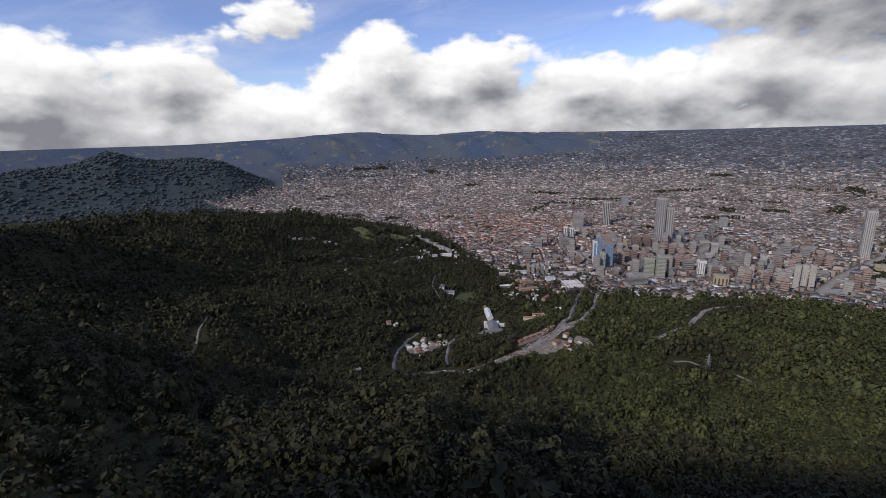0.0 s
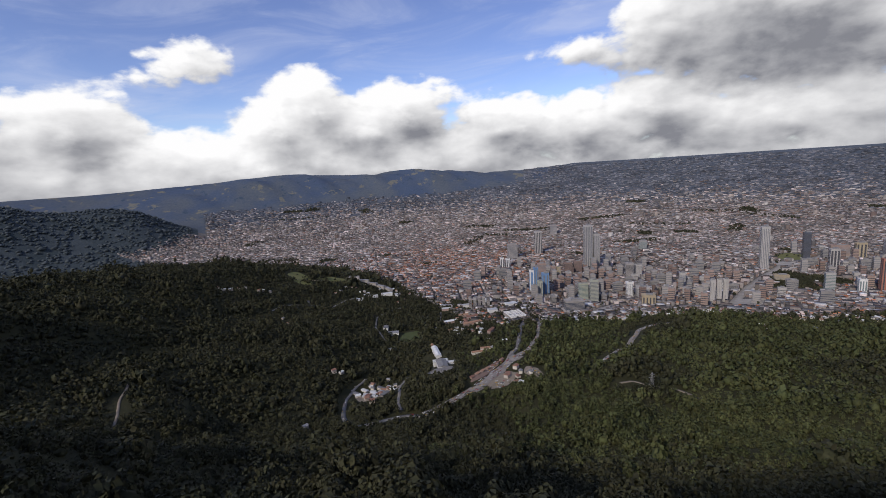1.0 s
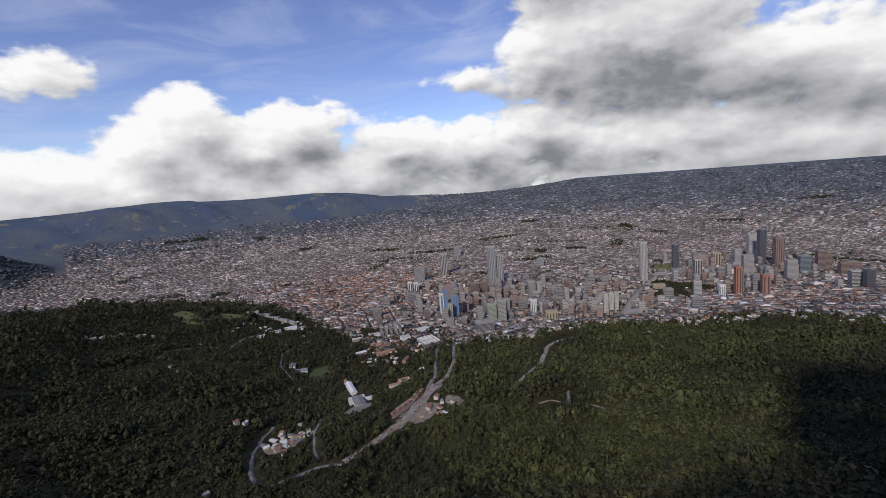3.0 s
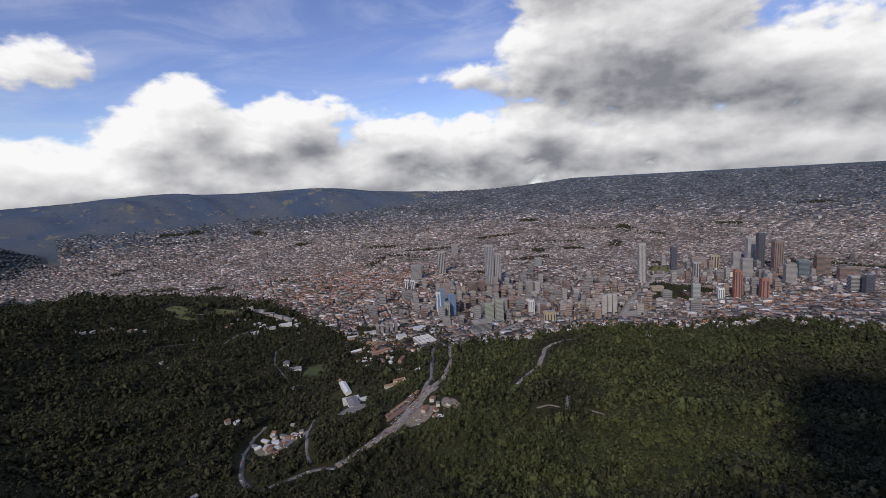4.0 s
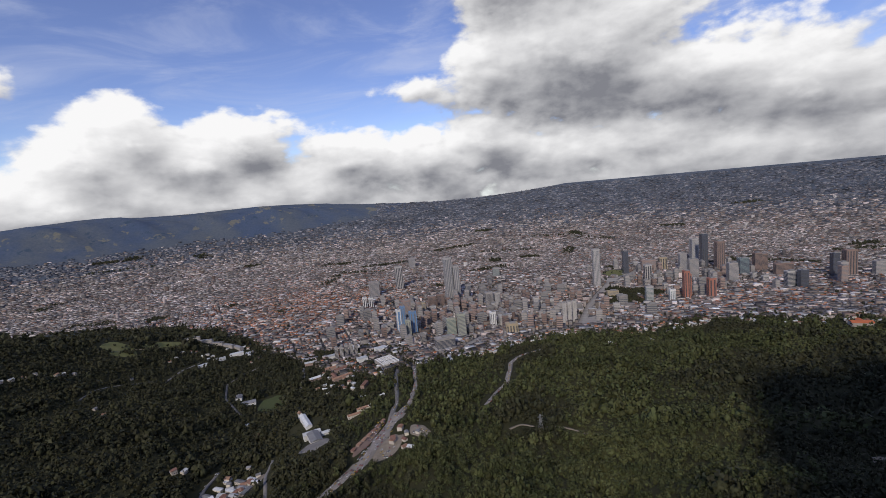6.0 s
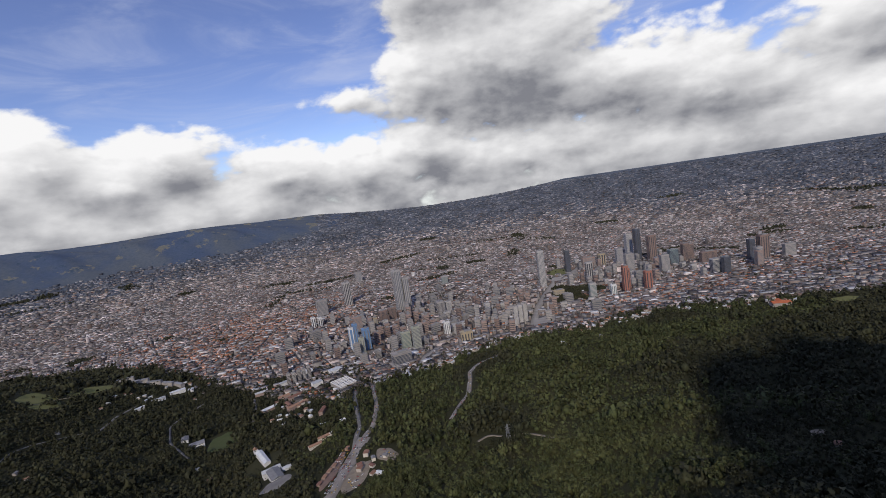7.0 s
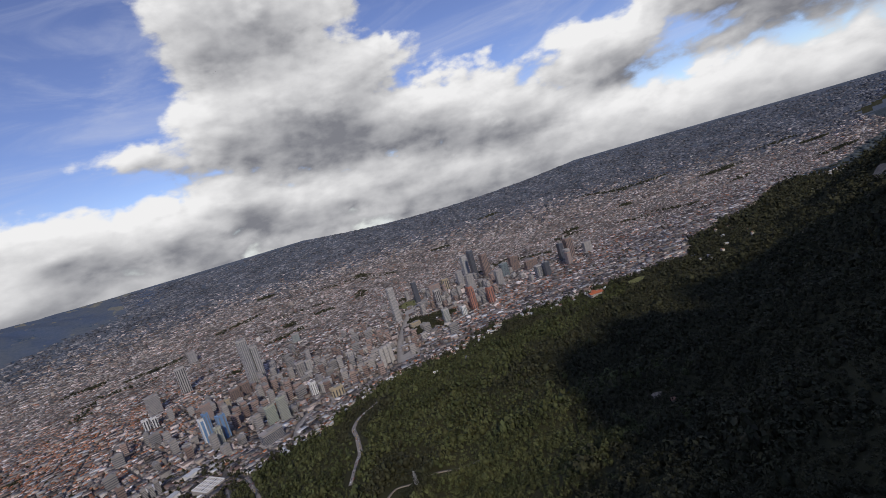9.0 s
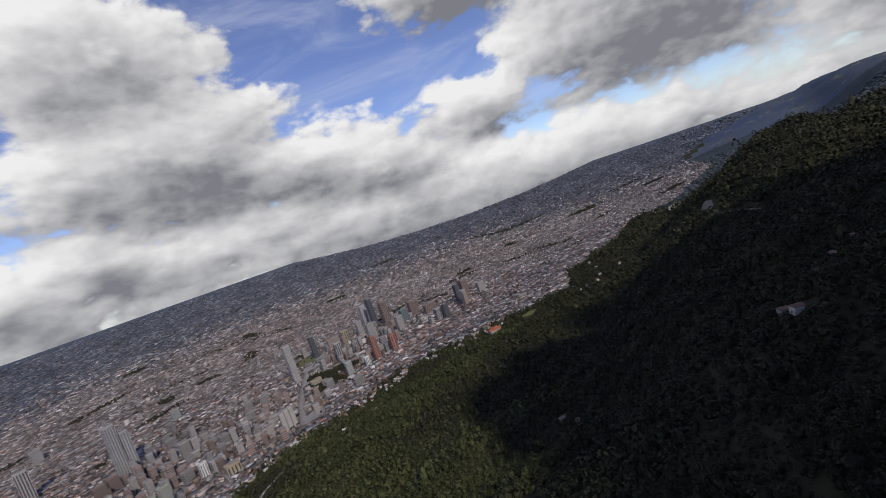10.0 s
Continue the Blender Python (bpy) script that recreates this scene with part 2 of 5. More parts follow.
RED_ROOFS = [(0.376, 0.144, 0.072), (0.281, 0.108, 0.057), (0.413, 0.201, 0.115), (0.279, 0.213, 0.184), (0.383, 0.165, 0.095), (0.428, 0.24, 0.153), (0.493, 0.381, 0.35), (0.208, 0.092, 0.058)]
WALLS = [(0.255, 0.224, 0.204), (0.359, 0.332, 0.307), (0.178, 0.131, 0.113), (0.218, 0.2, 0.188), (0.517, 0.44, 0.416), (0.202, 0.159, 0.134), (0.133, 0.123, 0.121), (0.275, 0.233, 0.2)]
M["town"] = city_surface("town_roofs_and_walls", GREY_ROOFS, WALLS)
# blue-grey copy of the town colours, with distance haze put into them
M["hazy_town"] = city_surface("hazy_roofs_and_walls", [(0.095, 0.105, 0.129), (0.060, 0.071, 0.093), (0.129, 0.133, 0.148), (0.077, 0.088, 0.110), (0.284, 0.284, 0.288), (0.050, 0.067, 0.076), (0.112, 0.110, 0.120), (0.065, 0.079, 0.084)], [(0.103, 0.107, 0.125), (0.172, 0.170, 0.181), (0.077, 0.084, 0.101)])
# bluish: distance haze is put into the colour
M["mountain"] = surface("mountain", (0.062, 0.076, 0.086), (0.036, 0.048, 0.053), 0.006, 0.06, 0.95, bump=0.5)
M["old_town"] = city_surface("clay_tile_roofs_and_walls", RED_ROOFS, WALLS)

# ---------------------------------------------------------------- lie of the land
DEEP = 1.191                # the relief is drawn out along y
EYE = 560.0                 # mean height of the flight over the plain
NEAR, RIM = 3000.0, 5400.0  # beyond NEAR distances are drawn together, up to RIM

def bump(u, c, s):
    return np.exp(-((u - c) / s) ** 2)

def fall(u, c, s):
    return 1.0 / (1.0 + np.exp(np.clip((u - c) / s, -60, 60)))

def ramp(u, a, b):
    q = np.clip((u - a) / (b - a), 0, 1)
    return q * q * (3 - 2 * q)

def height(x, y):
    """Lie of the land over the plain, in metres."""
    x, y = np.asarray(x, float), np.asarray(y, float) / DEEP
    far = np.hypot(x, y)
    az = np.degrees(np.arctan2(x, y))
    back = y + 0.13 * np.clip(x - 1300, 0, 4000)
    z = 165 * fall(y, 1050, 220) + 300 * fall(back, 230, 110)       # the mountain's foot and flank
    z = z + 90 * fall(y, -450, 120) * ramp(-y, 250, 800)             # the ridge behind
    z = z + 60 * bump(x, 1450, 420) * bump(y, -300, 225)            # northern spur
    z = z + 198 * bump(x, -1180, 360) * fall(y, 1560, 110) * fall(-y, -150, 150)   # southern spur
    z = z + 48 * bump(x, -900, 260) * bump(y, 1590, 230)
    z = z - 60 * bump(x, -330, 190) * fall(-y, -330, 90) * fall(y, 1250, 120)      # stream valley
    z = z + 55 * bump(x, -230, 170) * bump(y, 60, 150)               # shoulder
    z = z + 7 * np.sin(x / 37 + 2.1 * np.sin(y / 67)) * np.sin(y / 43 + 1.1 * np.sin(x / 59)) * fall(y, 950, 90) * fall(far, 2200, 200)
    z = z + 9 * np.sin(x / 61 + 1.3 * np.sin(y / 83)) * np.sin(y / 71 + 0.7) * fall(y, 1000, 120) * fall(far, 2200, 200)
    crest = np.interp(az, [-90, -72, -67, -64, -61.5, -59.4, -57, -54.5, -49, -45.5, -43], [250, 270, 310, 335, 400, 460, 395, 380, 325, 80, 0])
    z = z + crest * bump(far, 5200, 900) * (1 + 0.10 * np.sin(x / 210 + y / 330) * np.sin(y / 170)) * fall(far, 6400, 200)   # southern hills
    z = z + 120 * bump(az, -66, 9) * bump(far, 2700, 350)
    z = z + 150 * bump(x, 1600, 450) * fall(y, 420, 70) * fall(-y, -20, 45)    # northern shoulder
    z = z + (640 * fall(x, 820, 120) * fall(-x, 180, 80) + 330 * fall(x, -180, 80) * fall(-x, 600, 90)) * bump(y, -450, 250) * (1 + 0.10 * np.sin(x / 83) + 0.07 * np.sin(x / 37 + 1))     # unseen peaks added behind, to throw shade on the flank
    # one more unseen peak, added to shade the southern spur
    z = z + 600 * bump(x, -1420, 330) * bump(y, -260, 210)
    hills = ramp(far, 5600, 14000) * (fall(az, -6, 5) * (0.02 + 0.98 * ramp(az, -54, -39)) + ramp(az, 76, 98))
    z = z + hills * (np.where(az > 60, 190, 500) + 80 * np.sin(az / 3.1) + 50 * np.sin(az / 1.3 + far / 2100) + 40 * np.sin(az / 0.6 + far / 900)) * fall(-az, 175, 3)
    return z

def lay(x, y, z):
    """True place to place in the model: the far plain is drawn together inside RIM, each point on its own line of sight."""
    far = np.maximum(np.hypot(x, y), 1e-6)
    r = np.where(far < NEAR, far, NEAR + (RIM - NEAR) * (1 - NEAR / far))
    k = r / far
    return np.stack([x * k, y * k, EYE + (z - EYE) * k], -1), k


def mesh_of(name, verts, faces, material, smooth=False):
    """A mesh from arrays; faces is one array of triangles or quads, or a list of such arrays."""
    me = bpy.data.meshes.new(name)
    faces = faces if isinstance(faces, list) else [faces]
    faces = [np.asarray(f, np.int32) for f in faces if len(f)]
    me.vertices.add(len(verts))
    me.vertices.foreach_set("co", np.asarray(verts, np.float32).ravel())
    loops = np.concatenate([f.ravel() for f in faces])
    sizes = np.concatenate([np.full(len(f), f.shape[1], np.int32) for f in faces])
    me.loops.add(len(loops))
    me.loops.foreach_set("vertex_index", loops)
    me.polygons.add(len(sizes))
    me.polygons.foreach_set("loop_start", np.concatenate([[0], np.cumsum(sizes)[:-1]]).astype(np.int32))
    for m in (material if isinstance(material, list) else [material]):
        me.materials.append(m)
    if smooth:
        me.polygons.foreach_set("use_smooth", np.ones(len(sizes), bool))
    me.update(calc_edges=True)
    return me


rng = np.random.default_rng(7)
# edge between the wooded slope and the town: y of the edge along x
EDGE_X = [-6000, -4200, -3300, -2600, -2067, -1648, -1040, -519, -300, -168, -23, 57, 157, 252, 339, 452, 596, 726, 866, 1000, 1120, 1200, 1360, 1450, 1800, 2290, 2785, 3186, 4800, 9000]
EDGE_Y = [5600, 3700, 3000, 2700, 2650, 2640, 2440, 1870, 1610, 1390, 1235, 1284, 1311, 1303, 1382, 1414, 1418, 1346, 1358, 1358, 1263, 1144, 1001, 834, 977, 905, 953, 739, 715, 1787]


def edge(x):
    return np.interp(x, EDGE_X, EDGE_Y)


def make_ground():
    az = np.radians(np.linspace(-180, 180, 501)[:-1])
    r = np.concatenate([np.linspace(0, 600, 61)[1:], np.geomspace(612, 3000, 100), np.geomspace(3040, 60000, 70)])
    A, Rr = np.meshgrid(az, r)
    x, y = (Rr * np.sin(A)).ravel(), (Rr * np.cos(A)).ravel()
    p, _ = lay(x, y, height(x, y))
    n, k = len(az), len(r)
    i = np.arange(k - 1)[:, None] * n + np.arange(n)[None, :]
    j = np.arange(k - 1)[:, None] * n + (np.arange(n)[None, :] + 1) % n
    f = np.stack([i, j, j + n, i + n], -1).reshape(-1, 4)[:, ::-1]
    top = np.array([[0, 0, height(0, 0)]])
    p = np.concatenate([p, top])
    fan = np.stack([np.full(n, len(p) - 1), np.arange(n), (np.arange(n) + 1) % n], -1)[:, ::-1]
    me = mesh_of("ground", p, [f, fan], [M["forest_floor"], M["town_ground"], M["hazy_hill"], M["hazy_plain"], M["mountain"]], smooth=True)
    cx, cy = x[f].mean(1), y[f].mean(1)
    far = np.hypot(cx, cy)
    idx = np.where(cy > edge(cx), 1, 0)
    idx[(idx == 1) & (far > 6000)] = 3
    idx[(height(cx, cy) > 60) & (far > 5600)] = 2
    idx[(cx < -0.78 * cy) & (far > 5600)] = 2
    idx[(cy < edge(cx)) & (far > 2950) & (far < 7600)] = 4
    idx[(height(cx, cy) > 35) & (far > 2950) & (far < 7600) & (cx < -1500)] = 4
    me.polygons.foreach_set("material_index", np.concatenate([idx, np.zeros(n, int)]).astype(np.int32))
    ob = new("ground", me)
    tagged(ob, "wooded mountain flank falling to a wide plain", "ground", kind="structure")


make_ground()

# ---------------------------------------------------------------- roads and clearings


def ribbon(name, points, width, material, label, lift=0.5, category="road", verge=0.0):
    """A strip that follows the ground along a line of points."""
    p = np.array(points, float)
    s = np.concatenate([[0], np.cumsum(np.hypot(*np.diff(p, axis=0).T))])
    u = np.linspace(0, s[-1], max(int(s[-1] / 6), 2) + 1)
    x, y = np.interp(u, s, p[:, 0]), np.interp(u, s, p[:, 1])
    k = np.ones(5) / 5
    if len(x) > 8:
        x[2:-2], y[2:-2] = np.convolve(x, k, "valid"), np.convolve(y, k, "valid")
    tx, ty = np.gradient(x), np.gradient(y)
    q = np.hypot(tx, ty)
    nx, ny = -ty / q, tx / q
    rows = []
    for o, dz in ((-0.5, -2.5), (-0.5, lift), (0.5, lift), (0.5, -2.5)):
        vx, vy = x + nx * o * width, y + ny * o * width
        rows.append(np.stack([vx, vy, height(x, y) + dz + 0 * vx], -1))
    v = np.concatenate(rows)
    n = len(x)
    f = [np.stack([np.arange(n - 1) + a * n, np.arange(n - 1) + 1 + a * n, np.arange(n - 1) + 1 + (a + 1) * n, np.arange(n - 1) + (a + 1) * n], -1) for a in range(3)]
    ob = new(name, mesh_of(name, v, np.concatenate(f)[:, ::-1], material))
    tagged(ob, label, category, kind="structure")
    LINES.append((np.stack([x, y], -1), width + verge))


LINES = []
ROADS = {
    "a": [(430, 1293), (391, 1265), (332, 1234), (296, 1189), (265, 1090), (232, 1003), (194, 946), (162, 902)],
    "c": [(-160, 666), (-133, 685), (-112, 710), (-88, 747), (-66, 802), (-42, 849), (-19, 898), (-8, 922)],
    "c1": [(-14, 905), (1, 947), (18, 990), (30, 1060), (40, 1140), (42, 1195), (46, 1311)],
    "c2": [(-33, 877), (-26, 917), (-11, 1000), (-9, 1196), (0, 1311)],
    "d": [(-361, 925), (-369, 873), (-362, 811), (-331, 724), (-287, 646), (-260, 615), (-235, 639), (-213, 664), (-186, 679), (-160, 666)],
    "d2": [(-261, 933), (-249, 834), (-230, 755), (-209, 696)],
    "e": [(-407, 1224), (-472, 1321), (-504, 1439), (-490, 1537), (-454, 1619)],
    "e2": [(-305, 1570), (-289, 1469), (-285, 1375)],
    "f": [(-673, 1431), (-675, 1562), (-651, 1656)],
    "avenue": [(199, 1380), (249, 1499), (316, 1585), (381, 1555), (464, 1552), (566, 1535), (650, 1549), (720, 1537), (800, 1489), (900, 1406)],
    "avenue2": [(660, 1537), (720, 1644), (838, 1842), (987, 2044), (1200, 2310), (1329, 2366), (1443, 2465)],
}
ribbon("road", ROADS["a"], 11, M["worn_asphalt"], "pale asphalt mountain road with a line of traffic", verge=14)
ribbon("road", ROADS["c"], 24, M["worn_asphalt"], "wide asphalt road crowded with cars", verge=8)
ribbon("road", ROADS["c1"], 12, M["worn_asphalt"], "asphalt road with cars climbing from the town")
ribbon("road", ROADS["c2"], 10, M["asphalt"], "narrow asphalt slip road beside the main road")
ribbon("road", ROADS["d"], 9, M["asphalt"], "winding asphalt road in the wooded valley", verge=10)
ribbon("road", ROADS["d2"], 7, M["asphalt"], "narrow asphalt lane under trees", verge=8)
ribbon("road", ROADS["e"], 7, M["asphalt"], "narrow asphalt lane among trees")
ribbon("road", ROADS["e2"], 8, M["asphalt"], "short asphalt street among trees")
ribbon("road", ROADS["f"], 10, M["asphalt"], "pale road bend in the woods", verge=10)
ribbon("road", ROADS["avenue"], 26, M["pale_paving"], "broad avenue along the foot of the mountain")
ribbon("road", ROADS["avenue2"], 30, M["pale_paving"], "broad city avenue leading to the towers")
ribbon("path", [(170, 768), (198, 782), (217, 761), (235, 746), (262, 723), (287, 698), (317, 679)], 4.5, M["dirt"], "pale dirt path through the woods", 0.6, "path", 9)


ribbon("path", [(-670, 614), (-657, 597), (-632, 559), (-585, 509), (-560, 477)], 4, M["dirt"], "pale dirt track on the dark hillside", 0.6, "path", 8)
ribbon("path", [(1313, 306), (1200, 267), (1102, 226), (1029, 162)], 6, M["dirt"], "pale dirt track across the wooded slope", 0.6, "path", 8)
ribbon("road", [(-764, 1224), (-781, 1311), (-769, 1359), (-743, 1397), (-700, 1442)], 6, M["asphalt"], "narrow pale road on the wooded hill", verge=8)


ribbon("path", [(-925, 1590), (-900, 1622), (-872, 1640), (-866, 1672), (-838, 1702), (-815, 1752)], 5, M["dirt"], "pale path across the hilltop meadow", 0.9, "path")


def clear_of_lines(x, y, extra):
    ok = np.ones(len(x), bool)
    for pts, w in LINES:
        for q in pts[::2]:
            ok &= (x - q[0]) ** 2 + (y - q[1]) ** 2 > (w / 2 + extra) ** 2
    return ok


# ---------------------------------------------------------------- the town as a mass


def boxes(x, y, z, w, d, h, turn, k=None):
    """Arrays of boxes without undersides."""
    c, s = np.cos(turn), np.sin(turn)
    base = np.array([(-.5, -.5), (.5, -.5), (.5, .5), (-.5, .5)])
    px, py = base[:, 0][None] * w[:, None], base[:, 1][None] * d[:, None]
    X = x[:, None] + px * c[:, None] - py * s[:, None]
    Y = y[:, None] + px * s[:, None] + py * c[:, None]
    lo = np.repeat((z - 4)[:, None], 4, 1)
    v = np.concatenate([np.stack([X, Y, lo], -1), np.stack([X, Y, lo + 4 + h[:, None]], -1)], 1)
    f0 = np.array([(0, 1, 5, 4), (1, 2, 6, 5), (2, 3, 7, 6), (3, 0, 4, 7), (4, 5, 6, 7)])
    f = (np.arange(len(x)) * 8)[:, None, None] + f0[None]
    return v.reshape(-1, 3), f.reshape(-1, 4)


def gables(x, y, z, w, d, h, turn, rise):
    c, s = np.cos(turn), np.sin(turn)
    base = np.array([(-.5, -.5), (.5, -.5), (.5, .5), (-.5, .5), (-.5, 0), (.5, 0)])
    px, py = base[:, 0][None] * w[:, None], base[:, 1][None] * d[:, None]
    X = x[:, None] + px * c[:, None] - py * s[:, None]
    Y = y[:, None] + px * s[:, None] + py * c[:, None]
    n = len(x)
    lo = np.stack([X[:, :4], Y[:, :4], np.repeat((z - 4)[:, None], 4, 1)], -1)
    hi = np.stack([X[:, :4], Y[:, :4], np.repeat((z + h)[:, None], 4, 1)], -1)
    ri = np.stack([X[:, 4:], Y[:, 4:], np.repeat((z + h + rise)[:, None], 2, 1)], -1)
    v = np.concatenate([lo, hi, ri], 1)
    q = np.array([(0, 1, 5, 4), (1, 2, 6, 5), (2, 3, 7, 6), (3, 0, 4, 7), (4, 5, 9, 8), (6, 7, 8, 9)])
    t = np.array([(5, 6, 9), (7, 4, 8)])
    o = (np.arange(n) * 10)[:, None, None]
    return v.reshape(-1, 3), (o + q[None]).reshape(-1, 4), (o + t[None]).reshape(-1, 3)


DISTRICTS = [(0, 1787, 12), (-500, 2264, -8), (-1300, 2978, 20), (300, 2145, 4), (900, 1787, -22), (1500, 2025, -14), (800, 2859, 8), (2200, 1311, -35), (-200, 3217, 28), (1800, 3098, -5)]
HIGH = [(330, 2025, 420), (1450, 2085, 380), (700, 1787, 250), (60, 1847, 160)]
KEEP = []      # footprints of the named buildings: x, y, radius


def near_town():
    """Lots of the town out to NEAR, block by block."""
    out = []
    dx = np.array([d[0] for d in DISTRICTS])
    dy = np.array([d[1] for d in DISTRICTS])
    for k, (cx, cy, a) in enumerate(DISTRICTS):
        a = math.radians(a)
        bw, bd = 103.0, 67.0
        g = np.arange(-16, 17)
        U, V = np.meshgrid(g * bw, g * bd)
        for lu in np.arange(-41, 42, 11.6):
            for lv in (-22, -8, 8, 22):
                u = U.ravel() + lu + rng.normal(0, 1.2, U.size)
                v = V.ravel() + lv + rng.normal(0, 1.2, U.size)
                x, y = cx + u * math.cos(a) - v * math.sin(a), cy + u * math.sin(a) + v * math.cos(a)
                own = np.argmin((x[:, None] - dx) ** 2 + (y[:, None] - dy) ** 2, 1) == k
                ok = own & (y > edge(x) + 6) & (np.hypot(x, y) < NEAR + 40) & (rng.random(len(x)) > 0.06)
                m = ok.sum()
                out.append(np.stack([x[ok], y[ok], rng.uniform(7.5, 11.8, m), rng.uniform(9, 15, m), np.full(m, a)], -1))
    return np.concatenate(out)


PARKS = [(1090, 1966, 150), (990, 1841, 105), (-600, 1954, 50), (-1250, 2681, 70), (-900, 2800, 45), (-560, 2502, 35), (-250, 1668, 55), (1880, 2383, 50), (1350, 2597, 45), (-60, 2025, 25), (300, 2681, 35)]


def in_park(x, y, extra=1.0):
    out = np.zeros(len(x), bool)
    for px, py, pr in PARKS:
        a = np.arctan2(y - py, x - px)
        k = extra * pr * (0.75 + 0.22 * np.sin(3 * a + px) + 0.16 * np.sin(5 * a + py))
        out |= (x - px) ** 2 + (y - py) ** 2 < k ** 2
    return out


def old_quarter(x, y):
    """How far the clay tile roofs of the old quarters prevail."""
    return np.exp(-(((x + 430) / 520) ** 2 + ((y - 2550) / 680) ** 2)) + 0.6 * np.exp(-(((x - 1500) / 600) ** 2 + ((y - 1608) / 214) ** 2))


def make_town():
    a = near_town()
    x, y = a[:, 0], a[:, 1]
    ok = clear_of_lines(x, y, 6) & ~in_park(x, y) & open_ground(x, y, 5)
    for px, py, pr in KEEP:
        ok &= (x - px) ** 2 + (y - py) ** 2 > pr ** 2
    a = a[ok]
    x, y, w, d, turn = a.T
    tall = sum(np.exp(-((x - hx) ** 2 + (y - hy) ** 2) / r ** 2) for hx, hy, r in HIGH)
    h = rng.uniform(4, 9, len(x)) + rng.exponential(1, len(x)) * (1.0 + 4 * tall)
    big = rng.random(len(x)) < 0.13
    w, d = np.where(big, w * rng.uniform(1.5, 3.2, len(x)), w), np.where(big, d * rng.uniform(1.2, 2.0, len(x)), d)
    h = np.where(big, h + 2.5, h)
    z = height(x, y)
    old = old_quarter(x, y)
    red = rng.random(len(x)) < 0.12 + 0.75 * old
    p = red & ~big
    v, q, t = gables(x[p], y[p], z[p], w[p], d[p], np.minimum(h[p], 9), turn[p], rng.uniform(1.2, 2.4, p.sum()))
    ob = new("old_town_houses", mesh_of("old_town_houses", v, [q, t], M["old_town"]))
    tagged(ob, "close-set low houses with red clay tile roofs", "houses", kind="stuff")
    v, q = boxes(x[~p], y[~p], z[~p], w[~p], d[~p], h[~p], turn[~p])
    ob = new("town_houses", mesh_of("town_houses", v, q, M["town"]))
    tagged(ob, "close-set flat-roofed town houses and flats", "houses", kind="stuff")
    # the far town
    n = 120000
    inv = rng.uniform(1 / 45000, 1 / NEAR, n)
    far, az = 1 / inv, np.radians(rng.uniform(-72, 112, n))
    x, y = far * np.sin(az), far * np.cos(az)
    turn = np.radians(25 * np.sin(x / 2300 + 1) * np.cos(y / 3100))
    c, s = np.cos(turn), np.sin(turn)
    cell = 11.5 * far / NEAR
    cell = np.exp(np.round(np.log(cell) * 3) / 3)
    u, v_ = x * c + y * s, -x * s + y * c
    u, v_ = np.round(u / cell) * cell, np.round(v_ / (cell * 1.3)) * cell * 1.3
    x, y = u * c - v_ * s, u * s + v_ * c
    z = height(x, y)
    ok = (y > edge(x) + 20) & ~((np.hypot(x, y) > 5200) & (x < -0.78 * y)) & (z < np.where(x > 0, 150, 55 + 10 * rng.normal(0, 1, n)))
    x, y, z, turn, cell = x[ok], y[ok], z[ok], turn[ok], cell[ok]
    n = len(x)
    w, d = cell * rng.uniform(0.6, 1.9, n), cell * rng.uniform(0.5, 1.1, n)
    h = (cell * rng.uniform(0.15, 0.4, n) + (rng.random(n) < 0.003) * rng.uniform(10, 30, n)) * np.clip(9000 / np.hypot(x, y), 0.25, 1)
    q, k = lay(x, y, z)
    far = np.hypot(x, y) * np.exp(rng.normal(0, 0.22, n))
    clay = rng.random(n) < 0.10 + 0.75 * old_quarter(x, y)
    for m, mat_, label in (((far < 6500) & ~clay, M["town"], "endless low town spread over the plain"), ((far < 6500) & clay, M["old_town"], "low red-roofed quarters on the plain"), (far >= 6500, M["hazy_town"], "hazy low town reaching to the horizon")):
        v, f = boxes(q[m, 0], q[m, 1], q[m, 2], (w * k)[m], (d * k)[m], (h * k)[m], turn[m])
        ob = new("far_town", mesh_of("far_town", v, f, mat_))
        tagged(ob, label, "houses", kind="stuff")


# ---------------------------------------------------------------- named buildings


def part(name, me, material, parent, label=""):
    """One mesh object under a thing or under a part."""
    if material and not me.materials:
        me.materials.append(material)
    ob = new(name, me)
    ob.parent = parent
    if label:
        ob["label"] = label
    return ob


BOXES = {}


def box(w, d, h, material, chamfer=0.0):
    """Box standing on z = 0, its top edges chamfered; alike boxes share a mesh."""
    key = (round(w, 1), round(d, 1), round(h, 1), material.name, chamfer)
    if key not in BOXES:
        bm = bmesh.new()
        bmesh.ops.create_cube(bm, size=1, matrix=Matrix.Translation((0, 0, h / 2)) @ Matrix.Diagonal((w, d, h, 1)))
        if chamfer:
            top = [e for e in bm.edges if all(v.co.z > h * 0.99 for v in e.verts)]
            bmesh.ops.bevel(bm, geom=top, offset=chamfer, segments=2, affect="EDGES")
        me = bpy.data.meshes.new("block")
        bm.to_mesh(me)
        bm.free()
        me.materials.append(material)
        BOXES[key] = me
    return BOXES[key]


def set_at(ob, x, y, z, turn=0.0):
    ob.matrix_local = pose(x, y, z, 0, 0, turn)
    return ob


def thing(name, x, y, z, turn, label, category, group=""):
    ob = new(name)
    ob.matrix_world = pose(x, y, z, 0, 0, turn)
    return tagged(ob, label, category, group)


